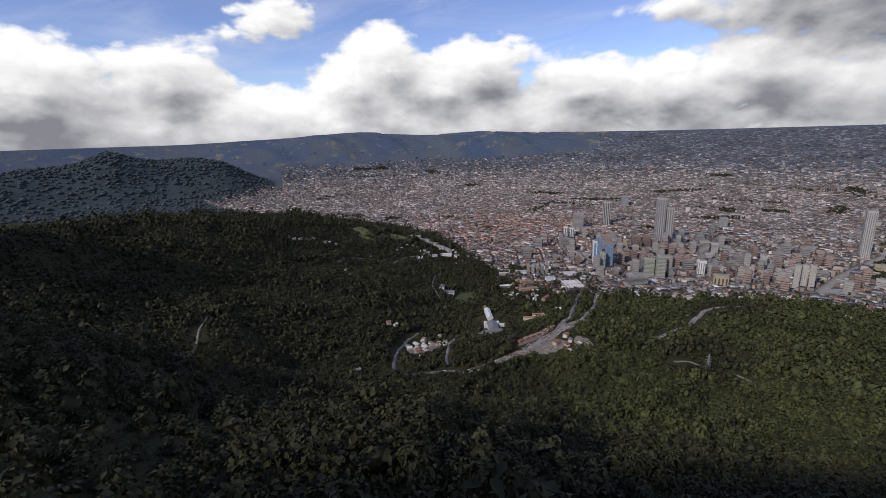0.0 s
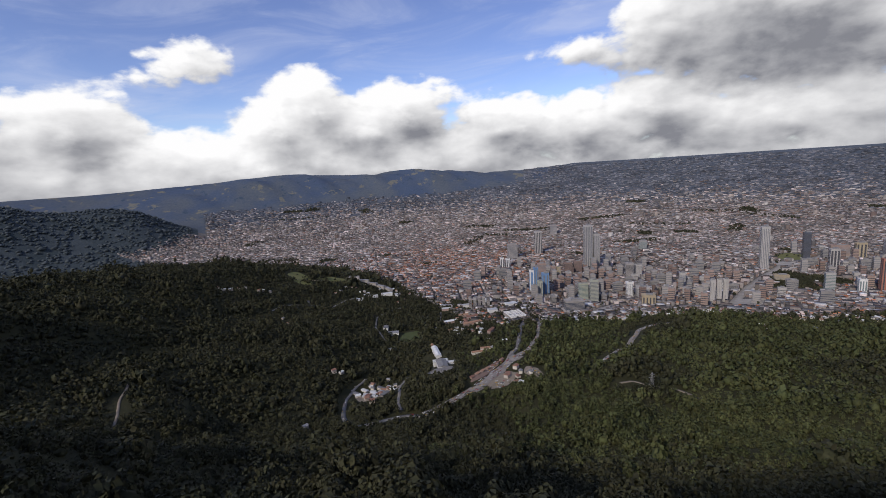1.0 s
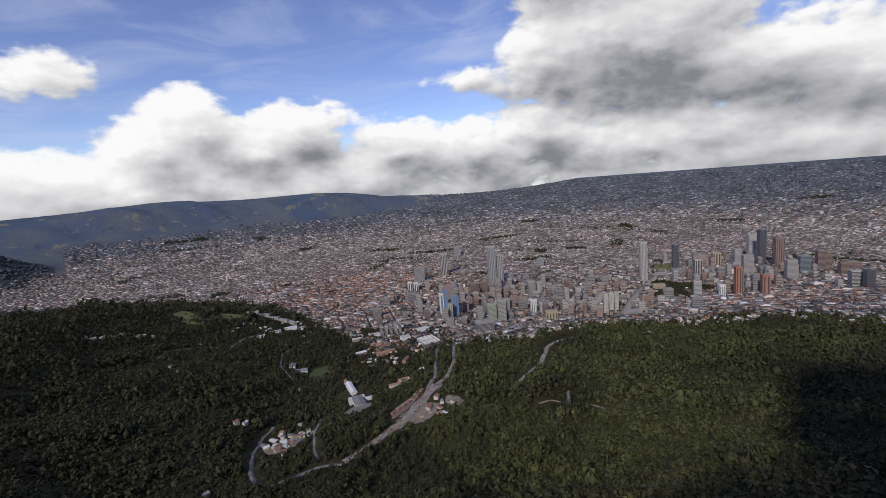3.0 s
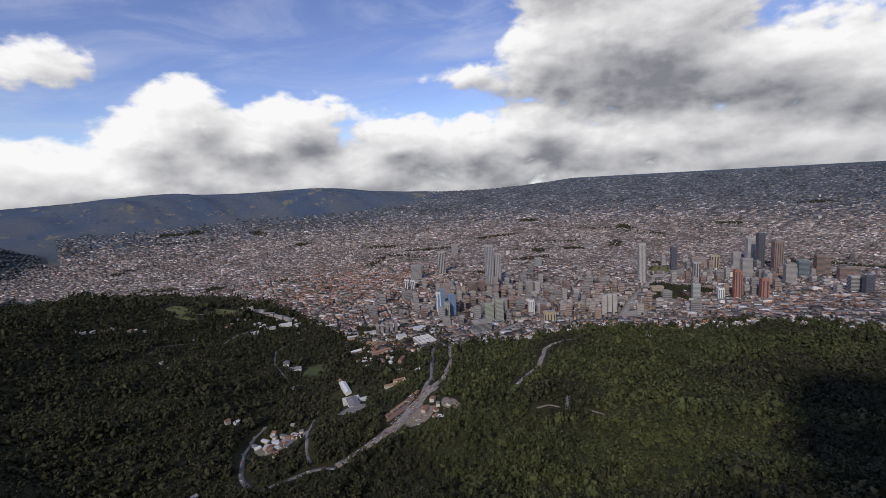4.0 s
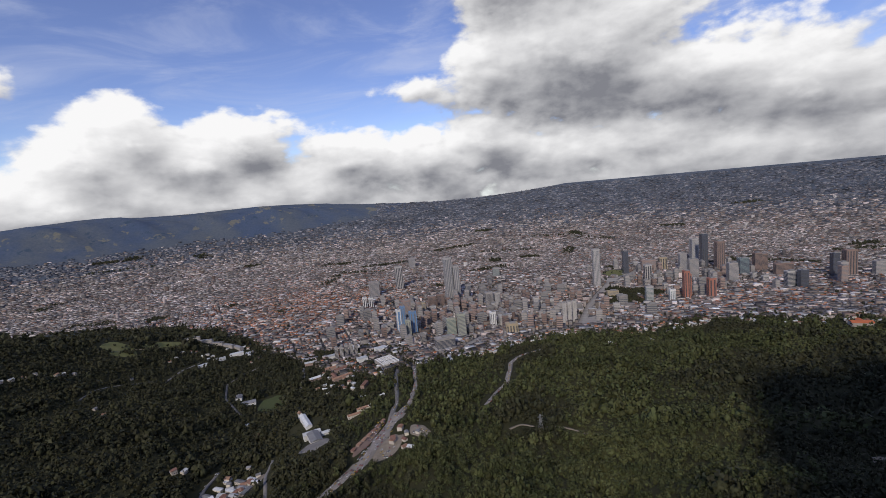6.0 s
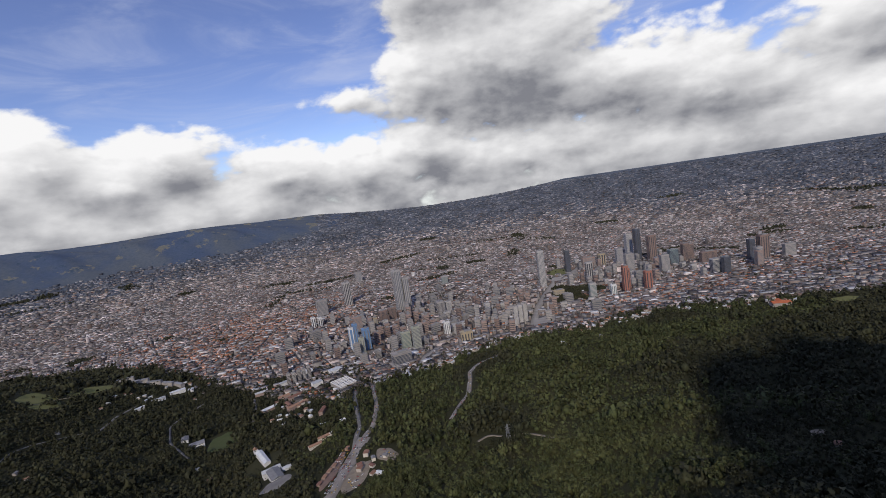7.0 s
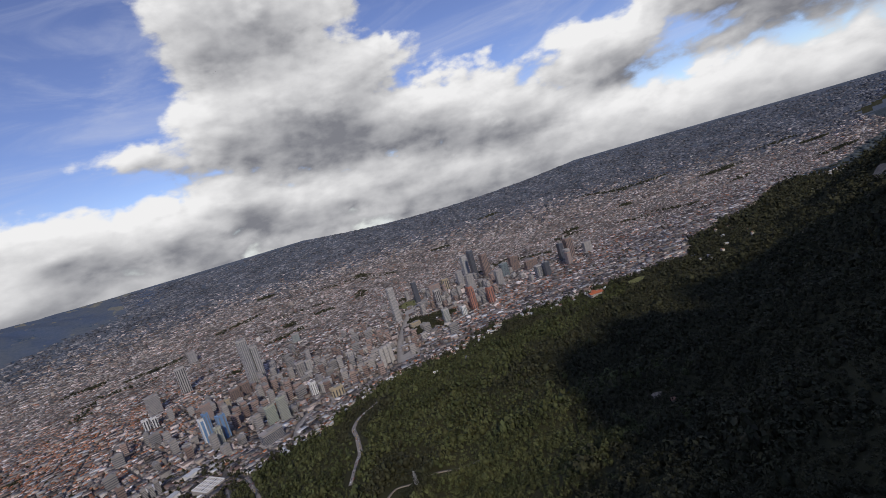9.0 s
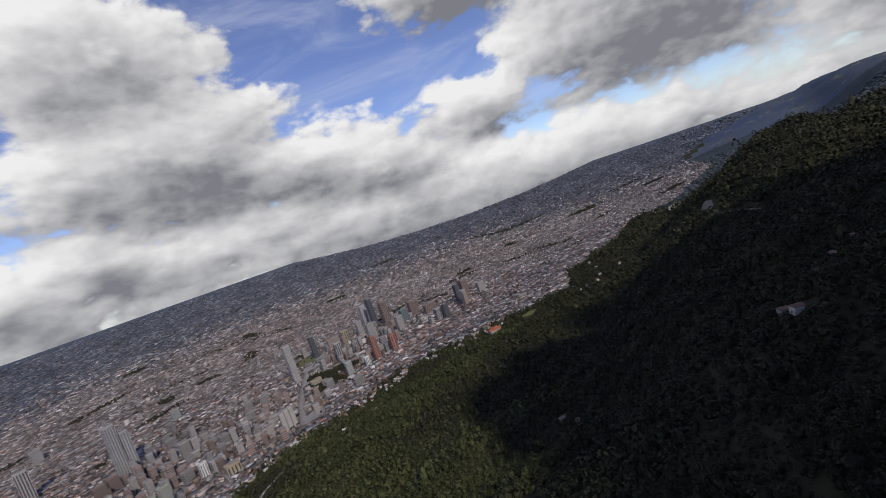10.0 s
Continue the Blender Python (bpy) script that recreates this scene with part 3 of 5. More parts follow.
def strips(root, w, d, z0, h, count_w, count_d, share, material, proud=0.25):
    """Upright runs of windows on the four faces, each its own part."""
    for side, (run, off, n) in enumerate(((w, d / 2, count_w), (d, w / 2, count_d), (w, d / 2, count_w), (d, w / 2, count_d))):
        if n == 0:
            continue
        pitch = run / n
        for i in range(n):
            u = -run / 2 + pitch * (i + 0.5)
            a = side * math.pi / 2
            x, y = u * math.cos(a) + off * math.sin(a), u * math.sin(a) - off * math.cos(a)
            ob = part("window_strip", box(pitch * share, proud * 2, h, material), material, root)
            set_at(ob, x, y, z0, math.degrees(a))


def bands(root, w, d, z0, h, n, share, material, proud=0.3):
    """Window bands round the building, storey group by storey group."""
    for i in range(n):
        ob = part("window_band", box(w + 2 * proud, d + 2 * proud, h / n * share, material), material, root)
        set_at(ob, 0, 0, z0 + h / n * (i + 0.3))


def tower(x, y, w, d, h, turn, wall, glass, style, label, cap=None, name="office_tower"):
    z = float(height(x, y)) - 4
    h = h + 4
    root = thing(name, x, y, z, turn, label, "tower")
    part("body", box(w, d, h, wall, 0.4), wall, root)
    kind, a, b, share = style
    if kind == "strips":
        strips(root, w, d, 9, h - 15, a, b, share, glass)
    else:
        bands(root, w, d, 8, h - 12, a, share, glass)
    set_at(part("plinth", box(w * 1.25, d * 1.3, 9, M["concrete"], 0.3), M["concrete"], root), 0, 0, 0)
    cap = cap or M["roof_gravel"]
    set_at(part("parapet", box(w + 1.2, d + 1.2, 1.6, wall, 0.2), wall, root), 0, 0, h)
    set_at(part("plant_room", box(w * 0.5, d * 0.5, 4.5, cap, 0.3), cap, root), w * 0.08, -d * 0.05, h + 1.6)
    KEEP.append((x, y, max(w, d) * 0.62 + 7))
    return root


M["concrete"] = surface("concrete", (0.40, 0.37, 0.345), (0.28, 0.26, 0.245), 0.05, 0.8, 0.85)
M["pale_concrete"] = surface("pale_concrete", (0.47, 0.445, 0.42), (0.36, 0.34, 0.32), 0.05, 0.8, 0.8)
M["white_plaster"] = surface("white_plaster", (0.76, 0.75, 0.73), (0.62, 0.61, 0.59), 0.06, 0.9, 0.8)
M["grey_plaster"] = surface("grey_plaster", (0.30, 0.28, 0.265), (0.21, 0.20, 0.19), 0.05, 0.8, 0.85)
M["roof_gravel"] = surface("roof_gravel", (0.30, 0.29, 0.28), (0.20, 0.2, 0.2), 0.1, 1.0, 0.95)
M["red_brick"] = surface("red_brick", (0.40, 0.185, 0.135), (0.31, 0.145, 0.11), 0.06, 0.9, 0.85)
M["brown_brick"] = surface("brown_brick", (0.275, 0.195, 0.165), (0.205, 0.150, 0.128), 0.06, 0.9, 0.85)
M["rose_brick"] = surface("rose_brick", (0.37, 0.275, 0.235), (0.29, 0.215, 0.185), 0.06, 0.9, 0.85)
M["tan_stone"] = surface("tan_stone", (0.45, 0.37, 0.25), (0.35, 0.29, 0.2), 0.06, 0.9, 0.85)
M["dark_glass"] = surface("dark_glass", (0.06, 0.062, 0.07), (0.11, 0.11, 0.12), 0.2, 0.5, 0.2, bump=0.0, spec=0.6)
M["grey_glass"] = surface("grey_glass", (0.17, 0.175, 0.185), (0.25, 0.25, 0.26), 0.2, 0.5, 0.25, bump=0.0, spec=0.6)
M["teal_glass"] = surface("teal_glass", (0.15, 0.20, 0.20), (0.21, 0.25, 0.25), 0.2, 0.5, 0.25, bump=0.0, spec=0.6)
M["blue_panel"] = surface("blue_panel", (0.13, 0.23, 0.40), (0.19, 0.30, 0.46), 0.08, 0.6, 0.4, bump=0.0)
M["navy_glass"] = surface("navy_glass", (0.075, 0.085, 0.11), (0.11, 0.12, 0.145), 0.1, 0.5, 0.2, bump=0.0, spec=0.6)
M["green_panel"] = surface("green_panel", (0.34, 0.36, 0.29), (0.42, 0.42, 0.35), 0.08, 0.6, 0.7)
M["orange_tile"] = surface("orange_tile", (0.48, 0.15, 0.07), (0.40, 0.12, 0.06), 0.1, 0.8, 0.8)
M["clay_tile"] = surface("clay_tile", (0.31, 0.175, 0.125), (0.22, 0.13, 0.10), 0.2, 1.2, 0.85, each=0.3)
M["metal_roof"] = surface("metal_roof", (0.62, 0.63, 0.63), (0.45, 0.46, 0.47), 0.15, 1.0, 0.5, each=0.25)
M["grey_roof"] = surface("grey_roof", (0.25, 0.25, 0.26), (0.17, 0.17, 0.18), 0.15, 1.0, 0.8, each=0.3)
M["house_wall"] = surface("house_wall", (0.55, 0.51, 0.46), (0.42, 0.37, 0.32), 0.1, 1.0, 0.85, each=0.35)
M["steel"] = surface("galvanised_steel", (0.5, 0.5, 0.5), (0.38, 0.38, 0.39), 0.5, 3, 0.45, metal=0.7)

S, B = "strips", "bands"
C1, C2, WP, RB, BB, RO, TA, DP = (M[k] for k in ("concrete", "pale_concrete", "white_plaster", "red_brick", "brown_brick", "rose_brick", "tan_stone", "grey_plaster"))
DG, GG, TG, NG, BP, GP = (M[k] for k in ("dark_glass", "grey_glass", "teal_glass", "navy_glass", "blue_panel", "green_panel"))
tower(314, 2317, 36, 34, 214, 12, C2, GG, (S, 4, 3, 0.62), "tallest pale concrete tower with grey glass strips")
tower(352, 2323, 30, 34, 168, 12, C2, GG, (S, 3, 3, 0.5), "pale concrete twin tower, lower than its neighbour")
tower(80, 2720, 40, 26, 136, 14, C2, DG, (S, 4, 1, 0.45), "slim slab tower with pale and dark upright stripes")
tower(202, 3324, 44, 30, 90, 8, C1, GG, (B, 12, 0, 0.5), "grey box-shaped office tower on the plain")
tower(30, 1805, 16, 18, 96, 10, WP, BP, (S, 1, 2, 0.5), "white residential tower with a blue stripe")
tower(47, 1809, 17, 20, 106, 10, BP, GG, (S, 2, 2, 0.35), "blue panelled residential tower")
tower(82, 1761, 26, 22, 90, 10, BP, GG, (S, 2, 2, 0.35), "bright blue panelled residential tower")
tower(60, 1725, 18, 18, 66, 10, GP, GG, (S, 2, 2, 0.4), "pale green residential tower beside blue towers")
tower(214, 1663, 32, 16, 64, 8, GP, TG, (B, 12, 0, 0.45), "pale green slab block with window bands")
tower(247, 1630, 27, 18, 82, 8, GP, GG, (B, 15, 0, 0.45), "taller pale green slab block with window bands")
tower(163, 1484, 60, 34, 36, 10, C1, NG, (B, 7, 0, 0.6), "low blue-grey glass office block", name="office_block")
tower(-69, 2595, 50, 36, 86, 16, C1, GG, (B, 12, 0, 0.45), "broad grey concrete office tower")
tower(-118, 2359, 20, 20, 54, 14, WP, DG, (S, 2, 2, 0.5), "white tower with dark window strips")
tower(-88, 2353, 20, 20, 50, 14, WP, DG, (S, 2, 2, 0.5), "white twin tower with dark window strips")
tower(77, 2071, 34, 24, 76, 10, RO, GG, (B, 13, 0, 0.4), "rose brick residential slab block")
tower(128, 2052, 18, 24, 66, 10, RO, GG, (B, 11, 0, 0.4), "rose brick tower beside a slab")
tower(150, 2059, 18, 22, 60, 10, TA, GG, (B, 11, 0, 0.4), "sand-coloured slim residential tower block")
tower(205, 2192, 38, 24, 54, 8, BB, DG, (B, 10, 0, 0.4), "brown brick office block with dark bands", name="office_block")
tower(250, 2198, 36, 24, 58, 8, BB, DG, (B, 10, 0, 0.4), "dark brown brick office block beside another", name="office_block")
tower(386, 1723, 22, 22, 56, 0, WP, GG, (S, 3, 3, 0.4), "white residential tower with narrow window strips")
tower(417, 1579, 42, 26, 34, -6, TA, DG, (S, 4, 2, 0.4), "sand-coloured block with a tall frame", name="office_block")
tower(430, 1716, 44, 30, 38, -4, C2, GG, (B, 8, 0, 0.4), "pale office block at the avenue", name="office_block")
tower(681, 2776, 40, 28, 50, -8, C1, TG, (B, 9, 0, 0.6), "low teal glass office block")
tower(618, 1882, 22, 20, 56, -12, C2, GG, (B, 11, 0, 0.4), "pale residential tower with window bands")
tower(455, 2052, 34, 26, 70, 0, C1, DG, (B, 13, 0, 0.4), "grey office tower with window bands")
tower(495, 2067, 26, 26, 60, 0, C2, GG, (B, 11, 0, 0.4), "pale office tower beside a grey one")
tower(400, 2264, 22, 22, 74, 6, C1, NG, (B, 13, 0, 0.5), "blue-grey glass tower among lower blocks")
tower(1045, 2180, 32, 32, 192, -12, C2, GG, (S, 5, 5, 0.45), "very tall pale tower with upright ribs")
tower(1322, 2389, 27, 27, 128, -12, NG, DG, (B, 22, 0, 0.5), "slim dark glass office tower")
tower(1254, 2071, 32, 26, 104, -14, C2, DG, (S, 3, 2, 0.6), "tower with broad black and pale stripes")
tower(1800, 2464, 38, 34, 142, -12, C2, GG, (B, 22, 0, 0.4), "tall pale stone office tower")
tower(1752, 2323, 30, 34, 184, -12, NG, DG, (S, 3, 3, 0.5), "tall navy glass office tower")
tower(1604, 2299, 36, 28, 96, -12, C1, GG, (B, 15, 0, 0.4), "grey concrete office tower")
tower(1496, 2073, 44, 30, 104, -12, C1, GG, (B, 17, 0, 0.4), "broad grey concrete office tower")
tower(1762, 2218, 42, 34, 152, -12, BB, DG, (S, 4, 3, 0.35), "tall reddish-brown brick tower")
tower(1218, 1744, 22, 24, 116, -14, RB, DG, (S, 2, 2, 0.35), "bright red brick residential tower")
tower(1240, 1761, 18, 22, 100, -14, RB, DG, (S, 2, 2, 0.35), "red brick stepped residential tower")
tower(1293, 1694, 28, 24, 82, -14, RB, DG, (S, 2, 2, 0.35), "lower red brick residential tower")
tower(1598, 1940, 40, 28, 88, -14, C1, GG, (B, 15, 0, 0.45), "grey office tower with window bands")
tower(1746, 2043, 44, 30, 84, -14, TG, NG, (B, 13, 0, 0.5), "dark teal glass office tower")
tower(1858, 2079, 34, 28, 94, -14, BB, DG, (B, 15, 0, 0.4), "wide brown brick tower block")
tower(1895, 2085, 32, 28, 84, -14, BB, DG, (B, 13, 0, 0.4), "brown brick twin tower block")
tower(1872, 1942, 80, 26, 56, -14, BB, DG, (B, 9, 0, 0.4), "long brown brick slab block")
tower(1660, 1697, 38, 28, 68, -16, C2, NG, (B, 11, 0, 0.6), "blue-grey glass office block")
tower(1668, 1649, 28, 26, 76, -16, NG, DG, (B, 12, 0, 0.5), "dark glass office tower")
for q in range(3):
    tower(628 + 22.5 * q, 1608 + 7 * q, 15, 17, 77, -16, C2, GG, (S, 3, 1, 0.12), "white slab block, one of three in a row", name="apartment_block")
tower(1068, 1770, 28, 22, 66, -16, C2, TG, (B, 11, 0, 0.45), "slim grey-green residential tower block")
tower(1150, 1739, 22, 20, 48, -16, WP, TG, (S, 3, 2, 0.5), "small tower with teal window strips")
tower(1478, 2419, 74, 28, 56, -12, RO, GG, (B, 9, 0, 0.4), "long rose brick office block")
tower(1540, 2377, 40, 26, 72, -12, TA, DG, (S, 3, 2, 0.5), "sand-coloured tower with dark strips")
tower(1005, 1954, 50, 24, 26, -14, TA, GG, (B, 5, 0, 0.4), "low sand-coloured block by the avenue", name="office_block")
tower(2030, 1769, 44, 34, 116, -18, BB, DG, (S, 4, 3, 0.4), "tall dark brown brick tower")
tower(1975, 1787, 26, 26, 104, -18, NG, DG, (B, 16, 0, 0.5), "dark glass tower beside a brown one")
tower(1905, 1692, 28, 26, 78, -18, C1, GG, (B, 12, 0, 0.4), "grey concrete residential tower block")
tower(1850, 1644, 24, 24, 72, -18, RO, GG, (B, 12, 0, 0.4), "slim rose brick residential tower")
tower(2110, 1704, 50, 24, 60, -18, C1, GG, (B, 9, 0, 0.4), "long grey concrete slab block")
for q in range(5):
    tower(-195 + 16 * q, 1585 + 5 * q, 11, 13, 42 - 3 * (q % 2), 12, C2 if q % 2 else C1, DG, (B, 8, 0, 0.4), "narrow apartment tower, one of a close row", name="apartment_tower")

# mid-rise blocks among the towers, a few patterns repeated
PATTERNS = []
for q, (w, d, h, wall, glass) in enumerate(((22, 18, 34, C1, GG), (20, 20, 50, RO, DG), (30, 16, 26, DP, DG), (18, 18, 44, BB, DG), (28, 20, 36, C1, DG), (18, 24, 30, C2, DG), (34, 18, 44, DP, NG), (20, 20, 54, C1, GG))):
    r = tower(-4000 + 60 * q, 2600, w, d, h, 0, wall, glass, (B, max(h // 8, 4), 0, 0.3), "mid-rise apartment block with window bands", name="apartment_block")
    tagged(r, group="mid-rise apartment blocks")
    PATTERNS.append((r, max(w, d)))
placed, tries = 0, 0
while placed < 175 and tries < 9000:
    tries += 1
    hx, hy, hr = HIGH[int(rng.choice(4, p=(0.45, 0.33, 0.14, 0.08)))]
    x, y = hx + rng.normal(0, hr * 0.62), hy + rng.normal(0, hr * 0.5)
    r, size = PATTERNS[int(rng.integers(0, len(PATTERNS)))]
    if y < edge(x) + 70 or not clear_of_lines(np.array([x]), np.array([y]), 14)[0]:
        continue
    if (x - 1085) ** 2 + (y - 1978) ** 2 < 135 ** 2 or any((x - kx) ** 2 + (y - ky) ** 2 < (kr + size * 0.5) ** 2 for kx, ky, kr in KEEP):
        continue
    k = min(range(len(DISTRICTS)), key=lambda i: (x - DISTRICTS[i][0]) ** 2 + (y - DISTRICTS[i][1]) ** 2)
    m = pose(x, y, float(height(x, y)) - 4, 0, 0, DISTRICTS[k][2] + 90 * int(rng.integers(0, 2)))
    if placed < len(PATTERNS):
        PATTERNS[placed][0].matrix_world = m
    else:
        copy_thing(r, m)
    KEEP.append((x, y, size * 0.6 + 5))
    placed += 1


def gable_mesh(w, d, rise, over, thick, material):
    """Pitched roof with eaves, ridge along x, on z = 0."""
    bm = bmesh.new()
    a, b = w / 2 + over, d / 2 + over
    prof = [(-b, 0), (0, rise), (b, 0), (b, thick), (0, rise + thick), (-b, thick)]
    ends = [[bm.verts.new((s * a, y, z)) for y, z in prof] for s in (-1, 1)]
    for i in range(6):
        j = (i + 1) % 6
        bm.faces.new((ends[0][i], ends[0][j], ends[1][j], ends[1][i]))
    for e in ends:
        bm.faces.new((e[0], e[1], e[4], e[5]))
        bm.faces.new((e[1], e[2], e[3], e[4]))
    # gable walls under the slopes
    for s in (-1, 1):
        v = [bm.verts.new((s * (w / 2), y, z)) for y, z in ((-d / 2, 0), (d / 2, 0), (0, rise * 0.98))]
        bm.faces.new(v)
    bmesh.ops.recalc_face_normals(bm, faces=bm.faces)
    me = bpy.data.meshes.new("roof")
    bm.to_mesh(me)
    bm.free()
    me.materials.append(material)
    return me


def house(x, y, w, d, h, turn, roof, label, group="", wall=None, rise=2.4, name="house", category="house"):
    z = float(height(x, y)) - 1.5
    root = thing(name, x, y, z, turn, label, category, group)
    wall = wall or M["house_wall"]
    part("wall", box(w, d, h + 1.5, wall), wall, root)
    set_at(part("roof", gable_mesh(w, d, rise, 0.6, 0.3, roof), roof, root), 0, 0, h + 1.5)
    n = max(int(w / 5), 1) if w > 15 else 1
    for s in ((-1, 1) if w > 15 else (-1,)):
        for i in range(n):
            set_at(part("window", box(1.3, 0.2, 1.3, DG), DG, root), -w / 2 + w / n * (i + 0.5), s * d / 2, 2.4)
    KEEP.append((x, y, max(w, d) * 0.55 + 4))
    KEEP.append((x - 0.012 * x, y - 11, max(w, d) * 0.5 + 2))
    set_at(part("door", box(1.1, 0.2, 2.1, M["bark"]), M["bark"], root), w * 0.3, -d / 2 - 0.05, 1.5)
    return root


# convent in the wooded valley: long white wing, cross wing and grey-roofed hall
house(-212, 1034, 62, 13, 9, 112, M["metal_roof"], "long white building with a pale roof among trees", wall=WP, rise=3, name="monastery_wing", category="building")
house(-188, 960, 34, 15, 10, 20, M["metal_roof"], "white cross wing with a pale roof", wall=WP, rise=3, name="monastery_wing", category="building")
house(-176, 920, 40, 22, 8, 110, M["grey_roof"], "broad hall with a dark grey roof", wall=WP, rise=3.5, name="station_hall", category="building")
house(-158, 941, 16, 10, 6, 20, M["metal_roof"], "small white annex beside the hall", wall=WP, rise=1.5)
house(-236, 1098, 8, 8, 16, 112, M["clay_tile"], "small white bell tower with a tile roof", wall=WP, rise=4, name="bell_tower", category="tower")
house(-404, 1294, 34, 22, 8, 14, M["grey_roof"], "white hall with a grey roof beside a lawn", wall=WP, rise=2.5, name="hall", category="building")
house(-440, 1332, 26, 16, 7, 100, M["grey_roof"], "grey-roofed wing behind a hall", wall=WP, rise=2.5, name="hall", category="building")
for q, (x, y, w, d, t) in enumerate(((-631, 1611, 26, 12, 40), (-602, 1689, 34, 14, 30), (-566, 1751, 46, 18, 22), (-528, 1756, 26, 16, 100))):
    house(x, y, w, d, 8 + 2 * (q == 2), t, M["metal_roof"], "white college building on the wooded slope", "college buildings", wall=WP, rise=1.2, name="college_building", category="building")
for q, (x, y) in enumerate(((-765, 1897), (-715, 1886), (-668, 1870), (-622, 1852), (-582, 1830))):
    house(x, y, 52, 14, 12, 8 - 14 * q, M["grey_roof"], "long grey-roofed row of flats below the hill", "rows of flats", wall=C1, rise=2, name="row_of_flats", category="building")
for q, (x, y, w, d, t) in enumerate(((-204, 1484, 40, 12, 20), (-170, 1444, 44, 12, 24), (-186, 1382, 36, 12, 110), (-158, 1346, 62, 12, 32), (-244, 1423, 42, 16, 30), (-284, 1592, 40, 16, 14), (-90, 1203, 30, 10, 70))):
    house(x, y, w, d, 9, t, M["clay_tile"] if q not in (4, 5) else M["metal_roof"], "long brick building with a clay tile roof" if q not in (4, 5) else "long building with a pale metal roof", "long low buildings", wall=RO, rise=3, name="long_house", category="building")
for q, (x, y, w, d, h) in enumerate(((-106, 1482, 30, 22, 16), (-141, 1666, 34, 24, 14), (-48, 1592, 40, 26, 12), (-216, 1621, 28, 18, 10))):
    house(x, y, w, d, h, 22, M["metal_roof"], "white flat-roofed block at the edge of the old town", "white blocks", wall=WP, rise=0.8, name="white_block", category="building")
for q, (x, y) in enumerate(((-86, 1009), (-104, 984))):
    house(x, y, 26, 9, 5, 20, M["clay_tile"], "low house with a red tile roof among trees", wall=M["house_wall"], rise=2, name="long_house", category="building")
house(1180, 1027, 46, 26, 9, -30, M["orange_tile"], "building with a bright orange tile roof beside woods", wall=M["house_wall"], rise=4, name="villa", category="building")
house(1205, 1048, 30, 14, 8, 60, M["orange_tile"], "side wing with a bright orange tile roof", wall=M["house_wall"], rise=3, name="villa", category="building")


for q in range(11):
    u, v = q % 4, q // 4
    house(-352 + 26 * u + 9 * v, 872 - 14 * u + 24 * v - 26, 20 - 3 * (q % 3), 8, 4, -28 + 90 * (q % 5 == 3), M["metal_roof"] if q % 3 else M["grey_roof"], "long low depot shed with a pale metal roof", "depot sheds", wall=M["house_wall"], rise=1.0, name="shed", category="shed")
for q in range(7):
    house(-94 + 8.5 * q, 800 + 17 * q, 9, 6, 3, 62, M["clay_tile"], "small stall with a reddish roof beside the road", "roadside stalls", wall=RO, rise=1.0, name="stall", category="stall")


def car_park_block():
    """Low concrete block whose roof is a grid of beams round sunken courts."""
    x, y = -28, 1406
    root = thing("market_hall", x, y, float(height(x, y)) - 2, 24, "low concrete hall with a gridded pale roof", "building")
    part("body", box(54, 66, 12, M["concrete"]), M["concrete"], root)
    for i in range(5):
        set_at(part("roof_beam", box(2.2, 67, 2.0, WP), WP, root), -25.5 + 12.75 * i, 0, 12)
    for j in range(7):
        set_at(part("roof_beam", box(54, 2.0, 1.8, WP), WP, root), 0, -32 + 10.6 * j, 12)
    for j in range(3):
        set_at(part("skylight", box(12, 9, 1.2, M["dark_glass"]), M["dark_glass"], root), -15 + 15.75 * j, -7, 12)
    for s in (-1, 1):
        set_at(part("window_band", box(54.4, 0.6, 2, DG), DG, root), 0, s * 33, 6)
    KEEP.append((x, y, 50))
    KEEP.append((x - 4, y - 40, 32))


car_park_block()


def pylon(x, y, h):
    """Lattice mast of steel angles with three pairs of arms."""
    root = thing("power_pylon", x, y, float(height(x, y)) - 0.5, 25, "galvanised lattice power pylon above the trees", "pylon")

    arm_of = []

    def bar(name, a, b, r=0.13):
        a, b = Vector(a), Vector(b)
        me = box(r * 2, r * 2, round((b - a).length, 1), M["steel"])
        ob = part(name, me, M["steel"], root)
        ob.matrix_local = Matrix.Translation(a) @ (b - a).to_track_quat("Z", "Y").to_matrix().to_4x4()
        arm_of.append(ob)

    def half(z):
        return 3.4 * (1 - z / h) ** 1.25 + 0.5

    levels = [0, 5, 10, 14, 18, 21, 24, 27, 30, h]
    corners = ((-1, -1), (1, -1), (1, 1), (-1, 1))
    for z0, z1 in zip(levels, levels[1:]):
        for i in range(4):
            (ax, ay), (bx, by) = corners[i], corners[(i + 1) % 4]
            p, q = half(z0), half(z1)
            bar("leg", (ax * p, ay * p, z0), (ax * q, ay * q, z1), 0.2)
            bar("brace", (ax * p, ay * p, z0), (bx * q, by * q, z1), 0.1)
            bar("brace", (bx * p, by * p, z0), (ax * q, ay * q, z1), 0.1)
    for z in (21, 25.5, 30):
        for s in (-1, 1):
            bar("arm", (0, 0, z + 1), (s * 6.0, 0, z), 0.16)
            bar("arm", (0, 0, z - 0.8), (s * 6.0, 0, z), 0.12)
            low = part("insulator", box(0.24, 0.24, 1.6, M["dark_glass"]), M["dark_glass"], arm_of[-1], "hanging glass insulator string")
            low.matrix_local = arm_of[-1].matrix_local.inverted() @ Matrix.Translation((s * 5.8, 0, z - 1.7))


pylon(213, 732, 34)


